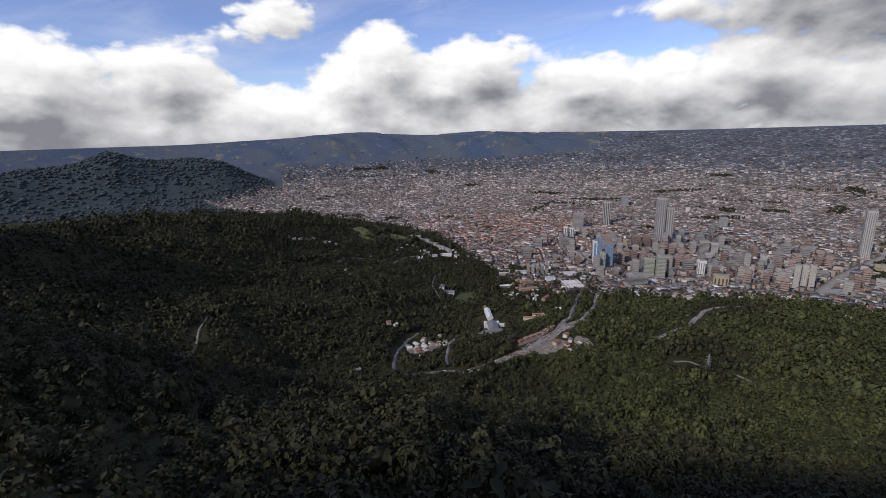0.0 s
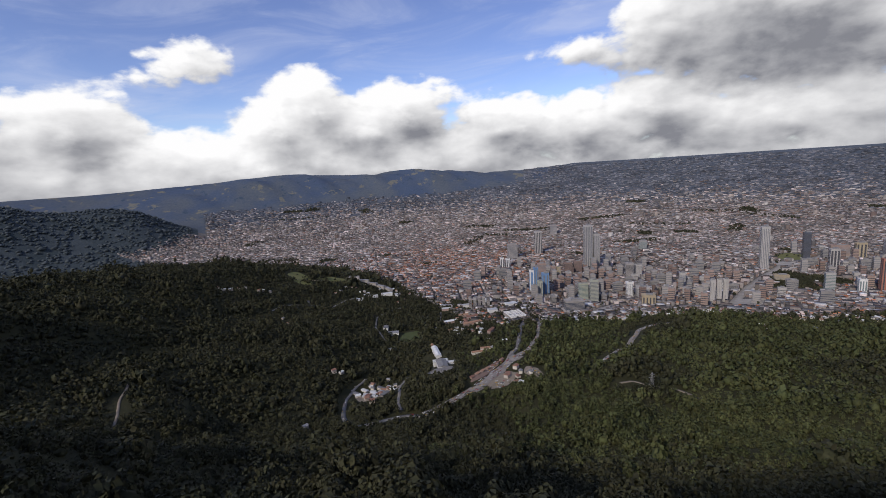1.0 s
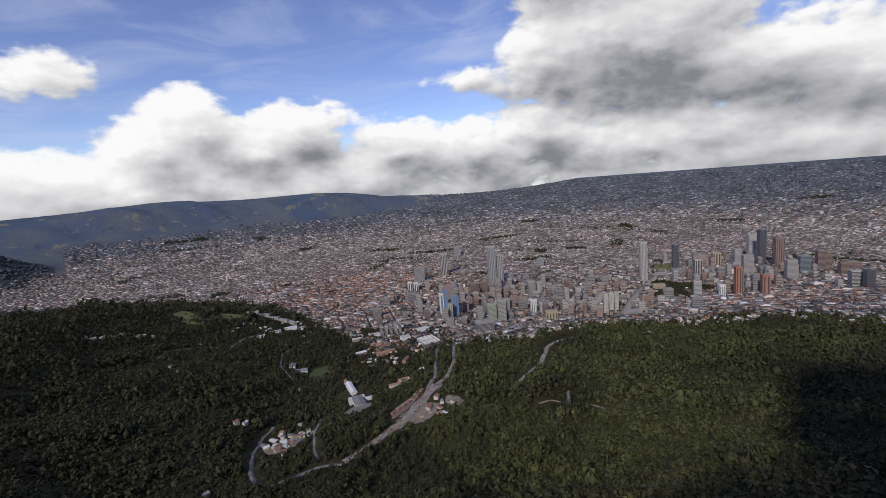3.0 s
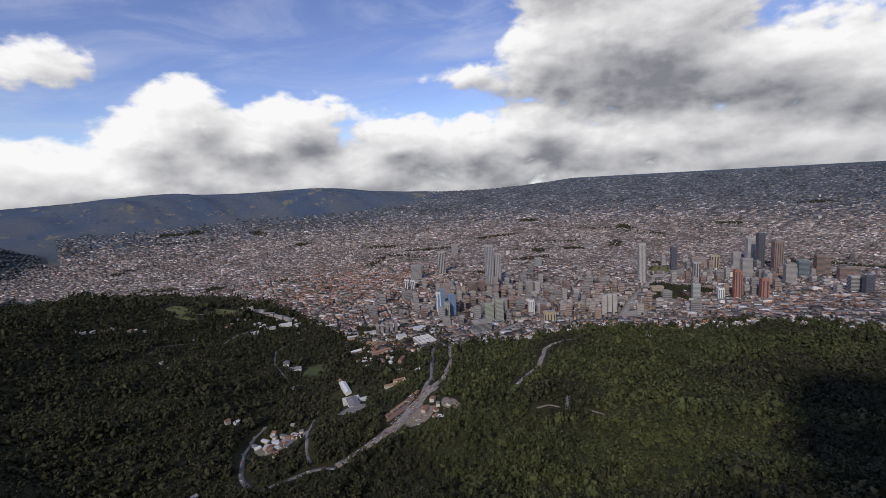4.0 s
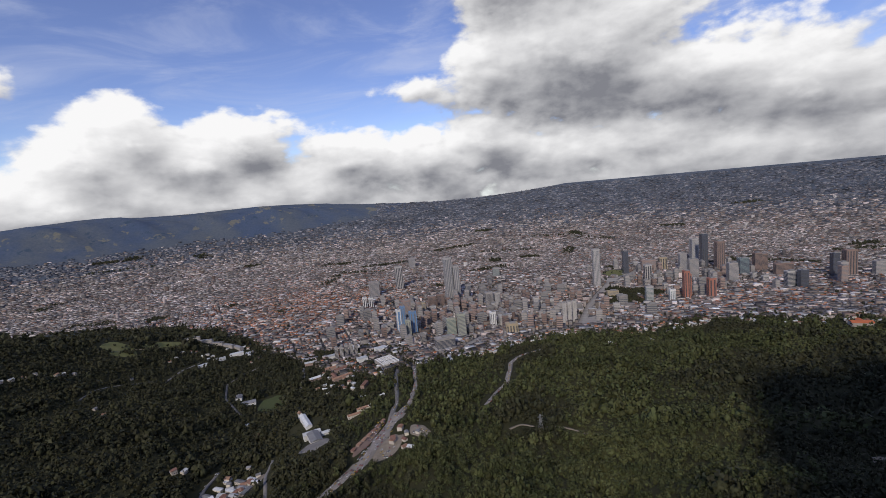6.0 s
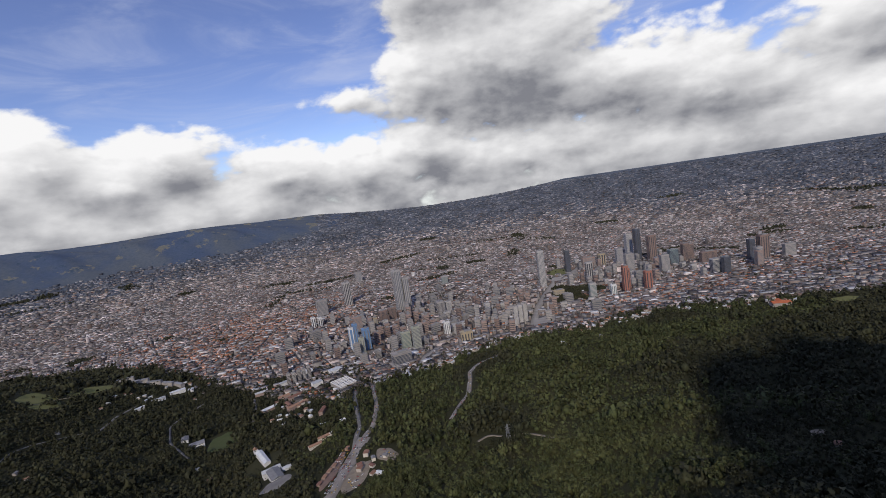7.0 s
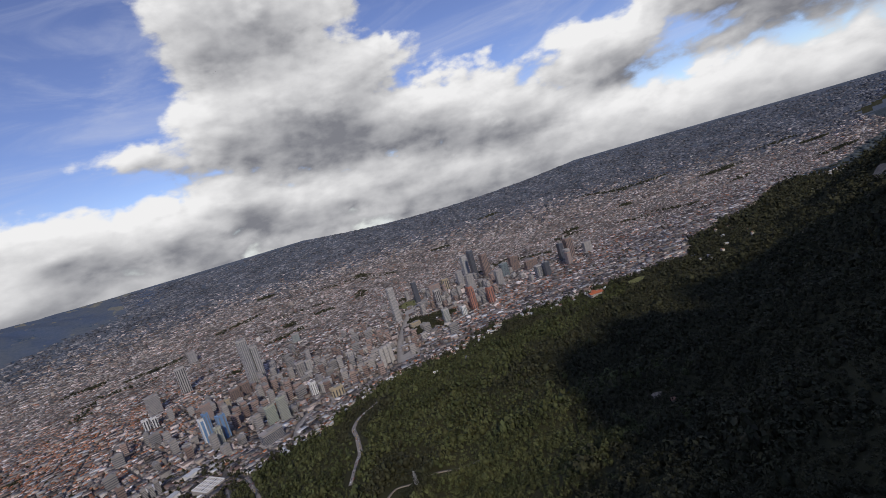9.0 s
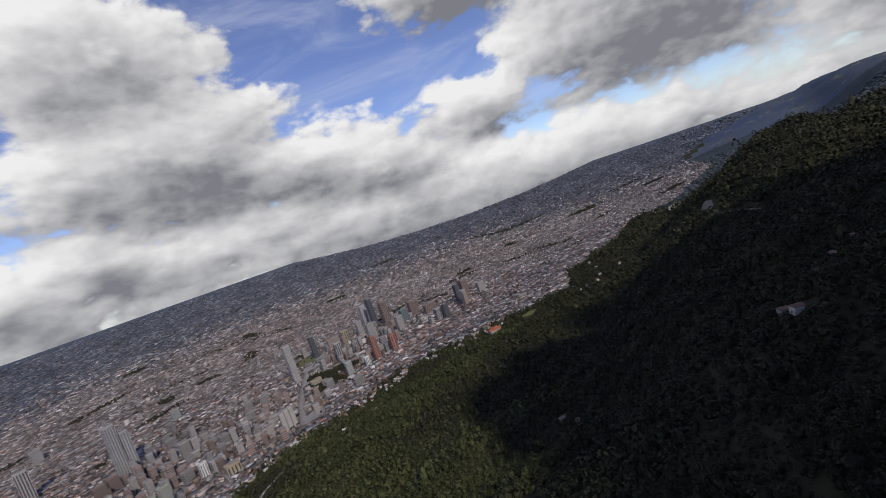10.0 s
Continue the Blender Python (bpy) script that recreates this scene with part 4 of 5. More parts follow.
def patch(name, cx, cy, rx, ry, turn, material, label, category, lift=0.7):
    """A cleared piece of ground with an uneven edge, laid on the slope."""
    n, m = 28, 7
    a = np.linspace(0, 2 * math.pi, n, endpoint=False)
    k = 1 + 0.12 * np.sin(2 * a + cx) + 0.07 * np.sin(5 * a + cy)
    t = math.radians(turn)
    rows = []
    for i in range(1, m + 1):
        u, v = rx * k * np.cos(a) * i / m, ry * k * np.sin(a) * i / m
        x, y = cx + u * math.cos(t) - v * math.sin(t), cy + u * math.sin(t) + v * math.cos(t)
        rows.append(np.stack([x, y, height(x, y) + (lift if i < m else -1.0)], -1))
    v = np.concatenate(rows + [np.array([[cx, cy, float(height(cx, cy)) + lift]])])
    i = np.arange((m - 1))[:, None] * n + np.arange(n)[None]
    j = np.arange((m - 1))[:, None] * n + (np.arange(n)[None] + 1) % n
    f = np.stack([i, i + n, j + n, j], -1).reshape(-1, 4)
    fan = np.stack([np.full(n, len(v) - 1), np.arange(n), (np.arange(n) + 1) % n], -1)
    ob = new(name, mesh_of(name, v, [f, fan], material, smooth=True))
    tagged(ob, label, category, kind="structure")
    CLEAR.append((cx, cy, rx, ry, t))


CLEAR = []
patch("lawn", -345, 1296, 36, 71, 8, M["pitch"], "mown green sports lawn among trees", "lawn")
patch("meadow", -895, 1658, 50, 74, 30, M["grass"], "bright green meadow on the wooded hill", "meadow")
patch("meadow", -818, 1778, 34, 71, -30, M["grass"], "small green meadow on the wooded hill", "meadow")
patch("clearing", -300, 836, 48, 48, 20, M["dirt"], "bare ground round a small settlement in the valley", "clearing")
patch("clearing", -36, 801, 20, 55, -30, M["dirt"], "bare lot beside the crowded road", "clearing")
patch("car_park", -72, 838, 12, 58, -24, M["red_gravel"], "reddish gravel car park beside the crowded road", "car park")
patch("clearing", 22, 834, 18, 31, 10, M["dirt"], "sandy lot beside the road", "clearing")
patch("clearing", 520, 471, 16, 11, 20, M["dirt"], "bare rocky spot in the woods", "clearing")
patch("clearing", 1290, 298, 40, 17, 20, M["dirt"], "bare strip on the wooded slope", "clearing")
patch("clearing", 1800, 627, 60, 14, -15, M["dirt"], "bare bend of a track on the slope", "clearing")
patch("meadow", 1310, 953, 34, 24, -20, M["grass"], "green clearing at the edge of the woods", "meadow")
patch("plaza", 742, 1602, 46, 83, -35, M["pale_paving"], "wide paved road junction beside white slab blocks", "junction")
patch("plaza", 1290, 2454, 60, 107, -40, M["grass"], "green square with pale paths between towers", "square")
patch("plaza", 1180, 2299, 50, 60, 0, M["pale_paving"], "pale paved square beside a tall tower", "square")
patch("forecourt", -170, 882, 30, 26, 0, M["asphalt"], "paved forecourt below the hall", "forecourt")


def open_ground(x, y, extra=0.0):
    ok = np.ones(len(x), bool)
    for cx, cy, rx, ry, t in CLEAR:
        u = (x - cx) * math.cos(t) + (y - cy) * math.sin(t)
        v = -(x - cx) * math.sin(t) + (y - cy) * math.cos(t)
        ok &= (u / (rx + extra)) ** 2 + (v / (ry + extra)) ** 2 > 1
    return ok


# small houses: a few patterns, copied
SMALL = []
for q, (w, d, h, roof, label) in enumerate(((9, 7, 4, M["clay_tile"], "small plastered house with a red tile roof"), (11, 8, 5, M["metal_roof"], "small house with a pale metal roof"), (8, 7, 5.5, M["grey_roof"], "small house with a grey roof"), (13, 8, 5, M["metal_roof"], "long low house with a bright metal roof"), (10, 9, 7, M["clay_tile"], "two-storey house with a red tile roof"))):
    SMALL.append(house(-4000 + 40 * q, 2700, w, d, h, 0, roof, label, "small houses", rise=1.8))
SPOTS = [(-329, 1078), (-411, 907), (-359, 636), (-246, 1431), (-226, 1455), (-165, 1446), (-86, 1000), (-183, 1336), (19, 824), (-754, 1434), (434, 126), (1131, 256), (414, 114), (-70, 1013), (-45, 1078), (-90, 1108), (-120, 1203), (-150, 1263), (-210, 1334), (488, 425)]
for q in range(64):
    x = rng.uniform(110, 600)
    SPOTS.append((x, edge(x) + rng.uniform(-22, 36)))
SPOTS += [(415, 102), (463, 89), (578, 74), (605, 52), (436, 160), (598, 1219), (714, 1204), (592, 1185), (-707, 1182), (-670, 1145), (-627, 1156), (-425, 899), (-367, 1148), (-734, 1623), (-775, 1339)]
for q in range(13):
    SPOTS.append((-945 + 6 * q + rng.normal(0, 10), 1222 + 13 * q + rng.normal(0, 8)))
for q in range(22):
    SPOTS.append((-300 + rng.normal(0, 30), 840 + rng.normal(0, 28)))
for q in range(16):
    SPOTS.append((-30 + rng.uniform(-26, 26) + 12, 822 + rng.uniform(-54, 40)))
for q in range(40):
    SPOTS.append((rng.uniform(-230, -10), rng.uniform(1227, 1406)))
for q in range(22):
    SPOTS.append((rng.uniform(-760, -480), rng.uniform(1644, 1859)))
for q in range(60):
    x = rng.uniform(700, 1250)
    SPOTS.append((x, edge(x) - rng.uniform(0, 90)))
for q in range(14):
    SPOTS.append((rng.uniform(1380, 1900), rng.uniform(667, 929)))
used = []
HOUSE_AT = []
for q, (x, y) in enumerate(SPOTS):
    if any((x - a) ** 2 + (y - b) ** 2 < 13 ** 2 for a, b in used) or not clear_of_lines(np.array([x]), np.array([y]), 6)[0]:
        continue
    used.append((x, y))
    k = int(rng.integers(0, 5)) if not (x > 380 and y < 240) else 4 * int(rng.integers(0, 2))
    m = pose(x, y, float(height(x, y)) - 1.5, 0, 0, rng.uniform(0, 180))
    if len(HOUSE_AT) < 5:
        SMALL[len(HOUSE_AT)].matrix_world = m
    else:
        copy_thing(SMALL[k], m)
    HOUSE_AT.append((x, y))
    KEEP.append((x, y, 9))
    KEEP.append((x - 0.012 * x, y - 9, 7))


for q in range(58):
    # hillside settlement to the north
    u, v = rng.uniform(0, 1), rng.normal(0, 1)
    x, y = 2680 + 260 * u + 40 * v, 480 + 500 * u + 60 * rng.normal(0, 1)
    (p,), _ = lay(np.array([x]), np.array([y]), height(np.array([x]), np.array([y])))
    copy_thing(SMALL[int(rng.integers(0, 5))], pose(p[0], p[1], p[2] - 1.0, 0, 0, rng.uniform(0, 180)))
    KEEP.append((x, y, 22))


def make_car(paint, label):
    root = thing("car", 0, 0, 0, 0, label, "car", "cars on the mountain roads")
    for name, w, d, z0, z1, inset, mat_ in (("body", 1.8, 4.4, 0.3, 0.95, 0.06, paint), ("cabin", 1.65, 2.5, 0.95, 1.5, 0.28, DG)):
        bm = bmesh.new()
        bmesh.ops.create_cube(bm, size=1, matrix=Matrix.Translation((0, 0, (z0 + z1) / 2)) @ Matrix.Diagonal((w, d, z1 - z0, 1)))
        for v in bm.verts:
            if v.co.z > (z0 + z1) / 2:
                v.co.x *= 1 - inset
                v.co.y *= 1 - inset
        bmesh.ops.bevel(bm, geom=bm.edges[:], offset=0.08, segments=1, affect="EDGES")
        me = bpy.data.meshes.new(name)
        me.materials.append(mat_)
        if name == "body":
            me.materials.append(M["tyre"])
            shell = set(bm.faces)
            for sx in (-0.82, 0.82):
                for sy in (-1.35, 1.35):
                    bmesh.ops.create_cone(bm, cap_ends=True, segments=8, radius1=0.33, radius2=0.33, depth=0.22, matrix=Matrix.Translation((sx, sy, 0.33)) @ Matrix.Rotation(math.pi / 2, 4, "Y"))
            for f in bm.faces:
                f.material_index = 0 if f in shell else 1
        bm.to_mesh(me)
        bm.free()
        part(name, me, mat_, root)
    return root


M["tyre"] = surface("tyre", (0.02, 0.02, 0.02), None, 2, 9, 0.9)
PAINTS = [("white", (0.75, 0.75, 0.74)), ("silver", (0.45, 0.46, 0.47)), ("dark grey", (0.06, 0.06, 0.065)), ("red", (0.38, 0.03, 0.025)), ("yellow", (0.65, 0.42, 0.03)), ("white", (0.78, 0.78, 0.78))]
CARS = [make_car(surface("paint_" + n.replace(" ", "_"), c, tuple(v * 0.9 for v in c), 0.5, 4, 0.3, bump=0.0, spec=0.5), n + " car on the road") for n, c in PAINTS]


def traffic(key, gap, offs, jam, first=0.0, last=1.0):
    p = np.array(ROADS[key], float)
    s = np.concatenate([[0], np.cumsum(np.hypot(*np.diff(p, axis=0).T))])
    u = 4.0 + first * s[-1]
    while u < last * s[-1] - 4:
        x, y = np.interp(u, s, p[:, 0]), np.interp(u, s, p[:, 1])
        x2, y2 = np.interp(u + 2, s, p[:, 0]), np.interp(u + 2, s, p[:, 1])
        a = math.atan2(y2 - y, x2 - x)
        for o in offs:
            if rng.random() < jam:
                cx, cy = x - math.sin(a) * o, y + math.cos(a) * o
                zc = float(height(x, y)) + 0.52
                slope = math.degrees(math.atan2(float(height(x2, y2)) - float(height(x, y)), 2.0))
                m = Matrix.Translation((cx, cy, zc)) @ Matrix.Rotation(a - math.pi / 2, 4, "Z") @ Matrix.Rotation(math.radians(slope), 4, "X")
                k = int(rng.integers(0, 6))
                if k in FRESH:
                    FRESH.remove(k)
                    CARS[k].matrix_world = m
                else:
                    copy_thing(CARS[k], m)
        u += gap * rng.uniform(0.8, 1.4)


FRESH = set(range(6))
traffic("c", 7.0, (-9, -5.4, -1.8, 1.8, 5.4, 9), 0.56)
traffic("c", 6.0, (16, 20.5, 25, 29), 0.62, 0.42, 0.9)
traffic("c1", 9, (-3.6, 0, 3.6), 0.4)
traffic("a", 9, (-2.2, 2.2), 0.55)
traffic("d", 10, (-1.8, 1.8), 0.4)
traffic("c2", 9, (0,), 0.5)
traffic("avenue", 40, (-6, 6), 0.5)
# cars parked on the bare lots
for cx, cy, rx, ry, n in ((-36, 801, 15, 34, 26), (22, 834, 13, 18, 14), (-300, 836, 36, 28, 18)):
    for q in range(n):
        a, r = rng.uniform(0, 6.28), math.sqrt(rng.random())
        x, y = cx + rx * r * math.cos(a), cy + ry * r * math.sin(a)
        if all((x - hx) ** 2 + (y - hy) ** 2 > 81 for hx, hy in HOUSE_AT) and clear_of_lines(np.array([x]), np.array([y]), 0)[0]:
            copy_thing(CARS[int(rng.integers(0, 6))], pose(x, y, float(height(x, y)) + 0.68, 0, 0, rng.uniform(0, 360)))
make_town()

# ---------------------------------------------------------------- woods


def leaf_crown(n, size, seed, hull=True, spread=(1.0, 1.0, 0.8)):
    """A crown of leaf clumps: bent quads round lobed masses, unit radius, standing on z = 0."""
    r = np.random.default_rng(seed)
    lobes = r.normal(0, 0.42, (6, 3)) * spread + (0, 0, 0.9)
    lobes[0] = (0, 0, 0.9)
    rad = r.uniform(0.42, 0.68, 6)
    which = r.integers(0, 6, n)
    d = r.normal(size=(n, 3))
    d[:, 2] = np.abs(d[:, 2]) * 1.1 - 0.35
    d /= np.linalg.norm(d, axis=1, keepdims=True)
    c = lobes[which] + d * rad[which][:, None] * r.uniform(0.8, 1.12, (n, 1))
    nrm = d + r.normal(0, 0.34, (n, 3)) + (0, 0, 0.3)
    nrm /= np.linalg.norm(nrm, axis=1, keepdims=True)
    a = np.cross(nrm, r.normal(size=(n, 3)))
    a /= np.linalg.norm(a, axis=1, keepdims=True)
    b = np.cross(nrm, a)
    s = size * r.uniform(0.6, 1.35, (n, 1))
    v = np.stack([c - a * s, c - b * s * 0.7 + nrm * s * 0.25, c + a * s, c + b * s * 0.7 + nrm * s * 0.25], 1).reshape(-1, 3)
    f = np.arange(n * 4).reshape(-1, 4)
    return v, np.concatenate([f[:, [0, 1, 2]], f[:, [0, 2, 3]]])


def hull_crown(seed, n=1):
    """A lumpy closed crown."""
    bm = bmesh.new()
    bmesh.ops.create_icosphere(bm, subdivisions=n, radius=0.8)
    r = np.random.default_rng(seed)
    v = np.array([q.co[:] for q in bm.verts])
    f = np.array([[q.index for q in p.verts] for p in bm.faces])
    bm.free()
    lobes = r.normal(size=(5, 3))
    lobes[:, 2] = np.abs(lobes[:, 2])
    lobes /= np.linalg.norm(lobes, axis=1, keepdims=True)
    u = v / np.linalg.norm(v, axis=1, keepdims=True)
    v = v * (0.78 + 0.34 * np.max(np.clip((u @ lobes.T - 0.55) / 0.45, 0, 1), axis=1))[:, None] * r.uniform(0.9, 1.1, (len(v), 1))
    return v * (1, 1, 0.85) + (0, 0, 0.75), f


def join(parts):
    vs, fs, o = [], [], 0
    for v, f in parts:
        vs.append(v)
        fs.append(f + o)
        o += len(v)
    return np.concatenate(vs), np.concatenate(fs)


def scatter(templates, x, y, z, r, h, pick, turn):
    vs, fs, o = [], [], 0
    for k, (v, f) in enumerate(templates):
        m = pick == k
        if not m.any():
            continue
        c, s = np.cos(turn[m])[:, None], np.sin(turn[m])[:, None]
        X = x[m][:, None] + (v[:, 0] * c - v[:, 1] * s) * r[m][:, None]
        Y = y[m][:, None] + (v[:, 0] * s + v[:, 1] * c) * r[m][:, None]
        Z = z[m][:, None] + v[:, 2] * h[m][:, None]
        vs.append(np.stack([X, Y, Z], -1).reshape(-1, 3))
        fs.append(((np.arange(m.sum()) * len(v))[:, None, None] + f[None]).reshape(-1, 3) + o)
        o += len(v) * m.sum()
    return np.concatenate(vs), np.concatenate(fs)


def woodland(r0, r1, step, az0=-82, az1=116):
    """Jittered grid of tree places on the slope between two distances."""
    g = np.arange(-r1, r1, step)
    x, y = [q.ravel() for q in np.meshgrid(g, g)]
    x, y = x + rng.uniform(-.5, .5, x.size) * step, y + rng.uniform(-.5, .5, x.size) * step
    far, az = np.hypot(x, y), np.degrees(np.arctan2(x, y))
    ok = (far >= r0) & (far < r1) & (((az > az0) & (az < az1)) | (far < 190)) & (y < edge(x) + 4) & ~((x < -1420) & (y < 1787)) & ~((x > 900) & (y < -420))
    x, y = x[ok], y[ok]
    ok = clear_of_lines(x, y, 3) & open_ground(x, y, 6)
    for hx, hy, hr in KEEP:
        ok &= (x - hx) ** 2 + (y - hy) ** 2 > (hr * 0.9 + 2) ** 2
    return x[ok], y[ok]


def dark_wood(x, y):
    """Where the wood takes the darker leaf: cloud shade put into colour, and belts of dark eucalyptus."""
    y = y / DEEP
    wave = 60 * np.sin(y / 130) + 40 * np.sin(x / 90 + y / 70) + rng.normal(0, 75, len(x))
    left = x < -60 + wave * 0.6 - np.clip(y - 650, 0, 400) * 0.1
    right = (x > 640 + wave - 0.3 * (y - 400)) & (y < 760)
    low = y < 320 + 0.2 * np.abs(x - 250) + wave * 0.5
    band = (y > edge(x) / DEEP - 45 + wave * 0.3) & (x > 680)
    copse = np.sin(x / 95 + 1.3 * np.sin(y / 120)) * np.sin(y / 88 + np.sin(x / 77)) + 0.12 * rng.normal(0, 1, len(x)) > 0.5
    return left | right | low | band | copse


def make_woods():
    def kinds(n, leaves, size, o):
        return [join([(lambda q: (q[0] * (0.72, 0.72, 0.8), q[1]))(hull_crown(i + o)), leaf_crown(leaves, size, i + o)]) for i in range(n)]
    near, mid, upper, far = kinds(6, 120, 0.135, 3), kinds(6, 56, 0.19, 40), kinds(6, 13, 0.30, 80), kinds(6, 7, 0.36, 120)
    for name, tpl, r0, r1, step, size in (("near", near, 0, 330, 7.8, 4.7), ("slope", mid, 330, 780, 9.4, 5.6), ("upper", upper, 780, 1900, 11.0, 6.4), ("far", far, 1900, 3000, 18.0, 9.5)):
        x, y = woodland(r0, r1, step)
        n = len(x)
        clump = np.sin(x / 31 + 1.7 * np.sin(y / 47)) * np.sin(y / 27 + 1.3 * np.sin(x / 53))
        r = size * np.exp(rng.normal(0, 0.3, n) + 0.22 * clump)
        h = r * rng.uniform(0.8, 1.45, n) * (1 + 0.2 * clump)
        z = height(x, y) - 0.3 * r
        pick, turn = rng.integers(0, len(tpl), n), rng.uniform(0, 6.28, n)
        if r0 == 0:
            near_trees(x, y, z, r, h, pick, turn)
            ok = np.hypot(x - 10, y - 150) > NEAR_R
        else:
            ok = np.ones(n, bool)
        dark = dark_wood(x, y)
        # the darker leaf stands in for shade over most of these woods
        for sort, mask, mat_, label in (("eucalyptus_wood", dark, M["shaded_dark_leaf"], "dense wood on the mountain side, shade in its leaf colour"), ("scrub_wood", ~dark, M["leaf"], "olive green scrub wood on the slope")):
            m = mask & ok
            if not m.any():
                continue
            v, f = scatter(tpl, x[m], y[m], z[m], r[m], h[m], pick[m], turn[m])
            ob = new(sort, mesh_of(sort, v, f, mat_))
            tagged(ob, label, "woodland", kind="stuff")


def mountain_woods():
    """Wooded mountains beyond the near slope, to both sides."""
    n = 5000
    far = np.sqrt(rng.uniform(2950 ** 2, 6000 ** 2, n))
    az = np.radians(rng.uniform(68, 114, n))
    x, y = far * np.sin(az), far * np.cos(az)
    fl, al = np.sqrt(rng.uniform(3000 ** 2, 7400 ** 2, 6500)), np.radians(rng.uniform(-68, -38, 6500))
    x, y = np.concatenate([x, fl * np.sin(al)]), np.concatenate([y, fl * np.cos(al)])
    ok = (y < edge(x) + 20) | ((x < 0) & (height(x, y) > 45))
    x, y = x[ok], y[ok]
    q, k = lay(x, y, height(x, y))
    n = len(x)
    r = 17 * np.exp(rng.normal(0, 0.3, n)) * k
    tpl = [hull_crown(i + 130, 1) for i in range(6)]
    v, f = scatter(tpl, q[:, 0], q[:, 1], q[:, 2] - 0.4 * r, r, r * 0.7, rng.integers(0, 6, n), rng.uniform(0, 6.28, n))
    # this leaf carries the haze in its colour
    ob = new("mountain_wood", mesh_of("mountain_wood", v, f, M["hazy_leaf"], smooth=True))
    tagged(ob, "wooded mountains rising beyond the town, haze in their leaf colour", "woodland", kind="stuff")


mountain_woods()
NEAR_R = 73.0


def near_trees(x, y, z, r, h, pick, turn):
    """The trees that the flight passes nearest, each with trunk, limbs and crown."""
    crowns, trunks = [], []
    for i in range(5):
        v, f = join([leaf_crown(620, 0.10, 200 + i), leaf_crown(160, 0.16, 300 + i)])
        crowns.append(mesh_of("crown", v, f, M["shaded_dark_leaf"]))
        q = np.random.default_rng(i)
        bm = bmesh.new()
        for a, b, r0, r1 in [((0, 0, -0.35), (0.03, 0.02, 0.75), 0.055, 0.03)] + [((0.02, 0.01, 0.35 + 0.12 * k), (0.5 * math.cos(k * 1.9 + i), 0.5 * math.sin(k * 1.9 + i), 0.85 + 0.1 * k), 0.028, 0.009) for k in range(4)]:
            a, b = Vector(a), Vector(b)
            m = Matrix.Translation((a + b) / 2) @ (b - a).to_track_quat("Z", "Y").to_matrix().to_4x4()
            bmesh.ops.create_cone(bm, cap_ends=True, segments=7, radius1=r0, radius2=r1, depth=(b - a).length, matrix=m)
        me = bpy.data.meshes.new("trunk")
        bm.to_mesh(me)
        bm.free()
        me.materials.append(M["bark"])
        trunks.append(me)
    for i in np.where(np.hypot(x - 10, y - 150) <= NEAR_R)[0]:
        root = new("tree")
        root.matrix_world = pose(x[i], y[i], z[i], 0, 0, math.degrees(turn[i]))
        root.scale = (r[i], r[i], h[i])
        k = int(pick[i]) % 5
        part("crown", crowns[k], M["shaded_dark_leaf"], root)
        part("trunk", trunks[k], M["bark"], root)
        tagged(root, "tall dark green tree with a lobed crown" if h[i] > 5.5 else "low dark green bushy tree on the slope", "tree", "trees below the flight")


make_woods()


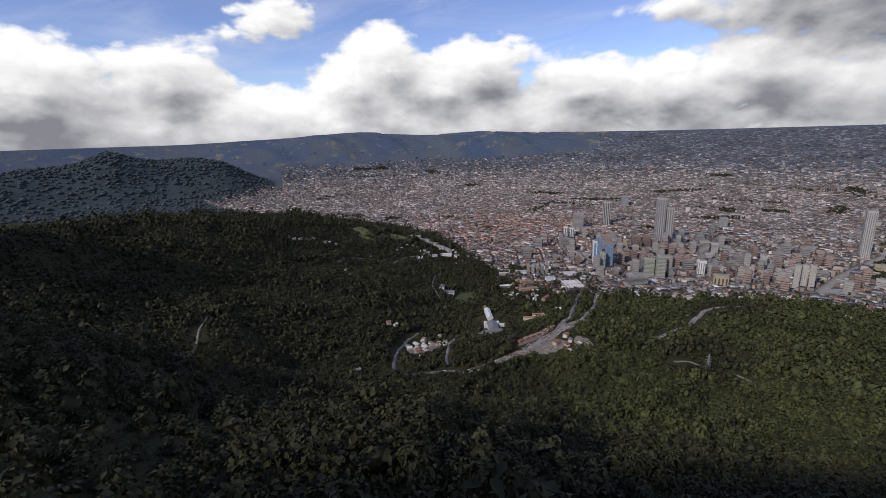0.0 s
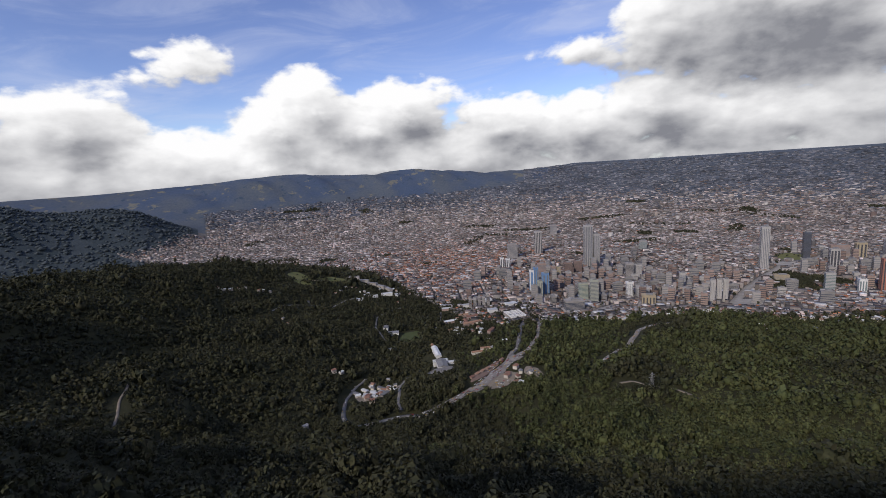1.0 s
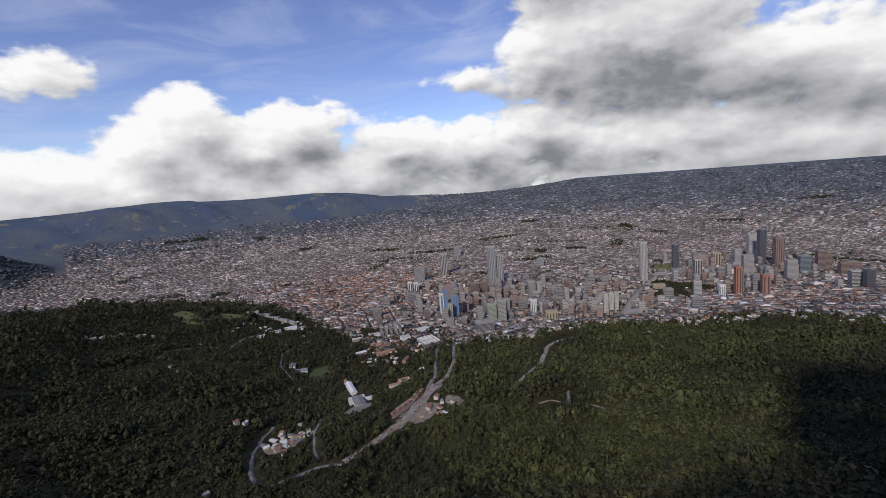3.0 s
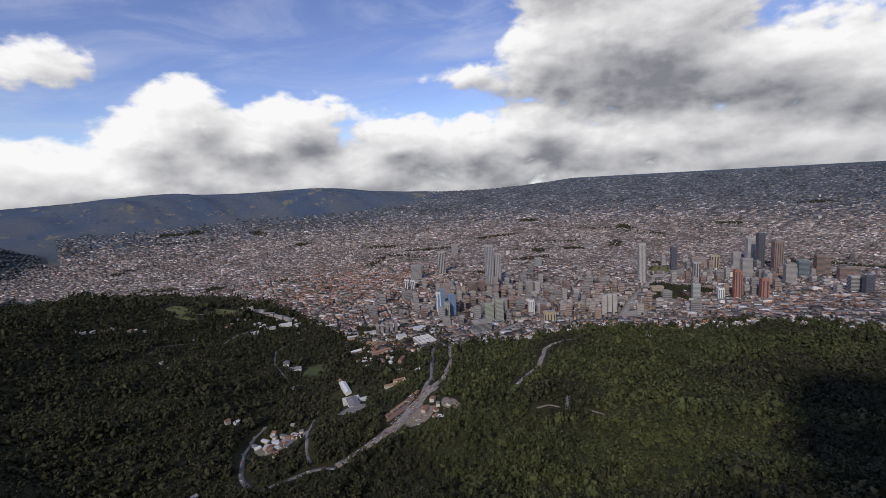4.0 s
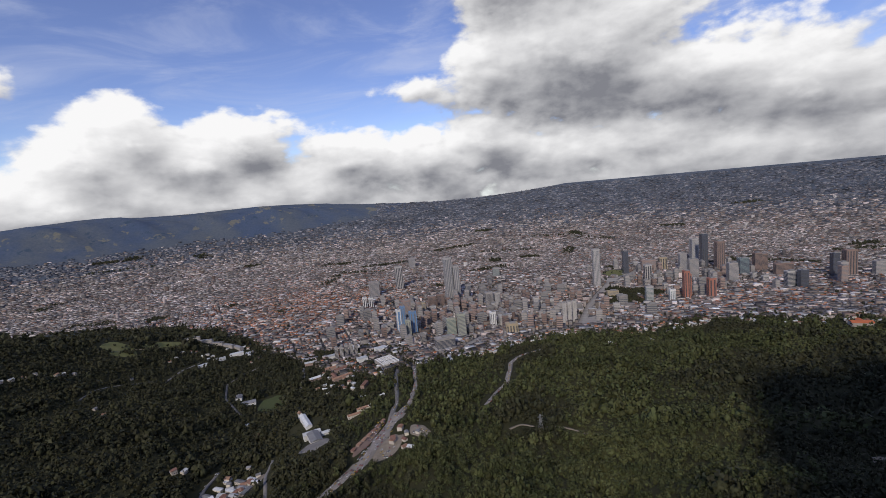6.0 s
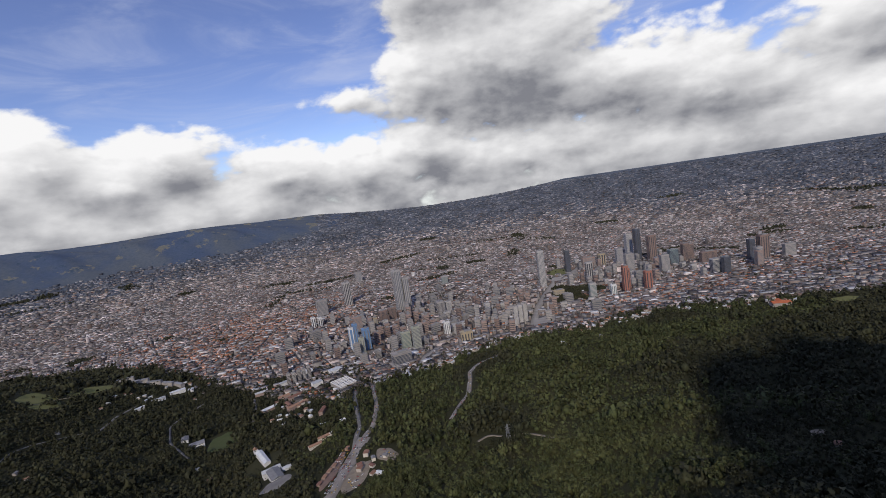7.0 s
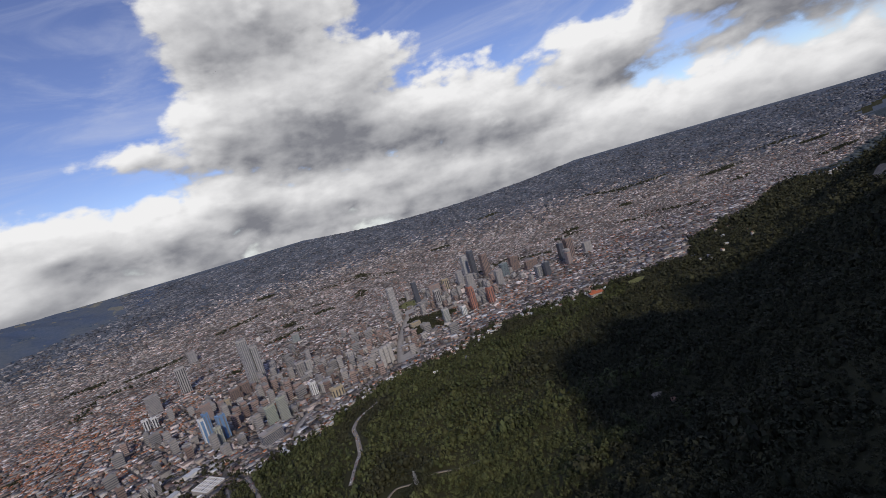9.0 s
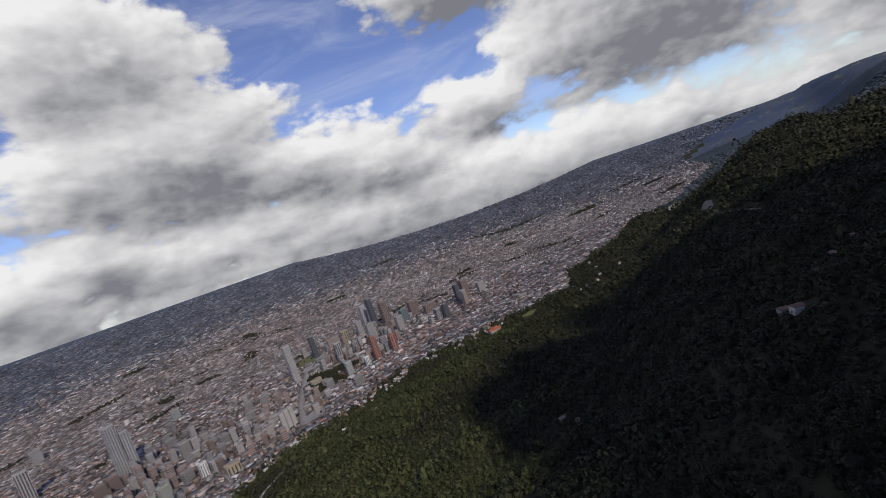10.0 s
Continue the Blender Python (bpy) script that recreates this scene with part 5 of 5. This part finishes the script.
def make_town_trees():
    """Trees in parks, along streets and between houses."""
    tpl = [join([hull_crown(i + 50, 1), leaf_crown(8, 0.5, i + 90)]) for i in range(4)]
    xs, ys = [], []
    for px, py, pr in PARKS:
        n = int(pr * pr * 3.1 / 62)
        a, q = rng.uniform(0, 6.28, n), pr * np.sqrt(rng.random(n))
        x, y = px + q * np.cos(a), py + q * np.sin(a)
        ok = in_park(x, y, 1.1)
        xs.append(x[ok])
        ys.append(y[ok])
    n = 5000
    a, q = np.radians(rng.uniform(-45, 70, n)), np.sqrt(rng.uniform(1050 ** 2, NEAR ** 2, n))
    x, y = q * np.sin(a), q * np.cos(a)
    ok = (y > edge(x)) & (np.sin(x / 37 + 2 * np.sin(y / 90)) * np.sin(y / 51) > 0.1)
    xs.append(x[ok])
    ys.append(y[ok])
    for i in range(48):
        a, q, t = math.radians(rng.uniform(-48, 80)), 1 / rng.uniform(1 / 8000, 1 / 2900), rng.uniform(-0.5, 0.5) + (1.57 if i % 3 == 0 else 0)
        n = int(rng.integers(30, 110))
        u, v = rng.uniform(-0.5, 0.5, n) * q * rng.uniform(0.03, 0.12), rng.normal(0, q * 0.007, n)
        xs.append(q * math.sin(a) + u * math.cos(t) - v * math.sin(t))
        ys.append(q * math.cos(a) + u * math.sin(t) + v * math.cos(t))
    for px, py, pr in ((-872, 1690, 18), (-905, 1600, 9), (-835, 1745, 14), (-860, 1640, 7)):
        xs.append(px + rng.normal(0, pr, 16))
        ys.append(py + rng.normal(0, pr, 16))
    n = 900
    xs.append(rng.uniform(-330, 60, n))
    ys.append(rng.uniform(1239, 1692, n))
    n = 500
    x = rng.uniform(-700, 1500, n)
    xs.append(x)
    ys.append(edge(x) + np.abs(rng.normal(0, 30, n)))
    x, y = np.concatenate(xs), np.concatenate(ys)
    ok = clear_of_lines(x, y, 2) & (height(x, y) < 150) & ((x > -1500) | (height(x, y) < 25))
    for hx, hy, hr in KEEP:
        ok &= (x - hx) ** 2 + (y - hy) ** 2 > (hr * 0.8) ** 2
    x, y = x[ok], y[ok]
    n = len(x)
    r = rng.uniform(3, 6.5, n) * np.clip(np.hypot(x, y) / NEAR, 1, 3) * 1.0
    q, k = lay(x, y, height(x, y) + 1.0)
    v, f = scatter(tpl, q[:, 0], q[:, 1], q[:, 2], r * k, r * 1.2 * k, rng.integers(0, 4, n), rng.uniform(0, 6.28, n))
    ob = new("town_trees", mesh_of("town_trees", v, f, M["shaded_dark_leaf"]))
    tagged(ob, "dark green trees in parks and streets", "trees", kind="stuff")


make_town_trees()
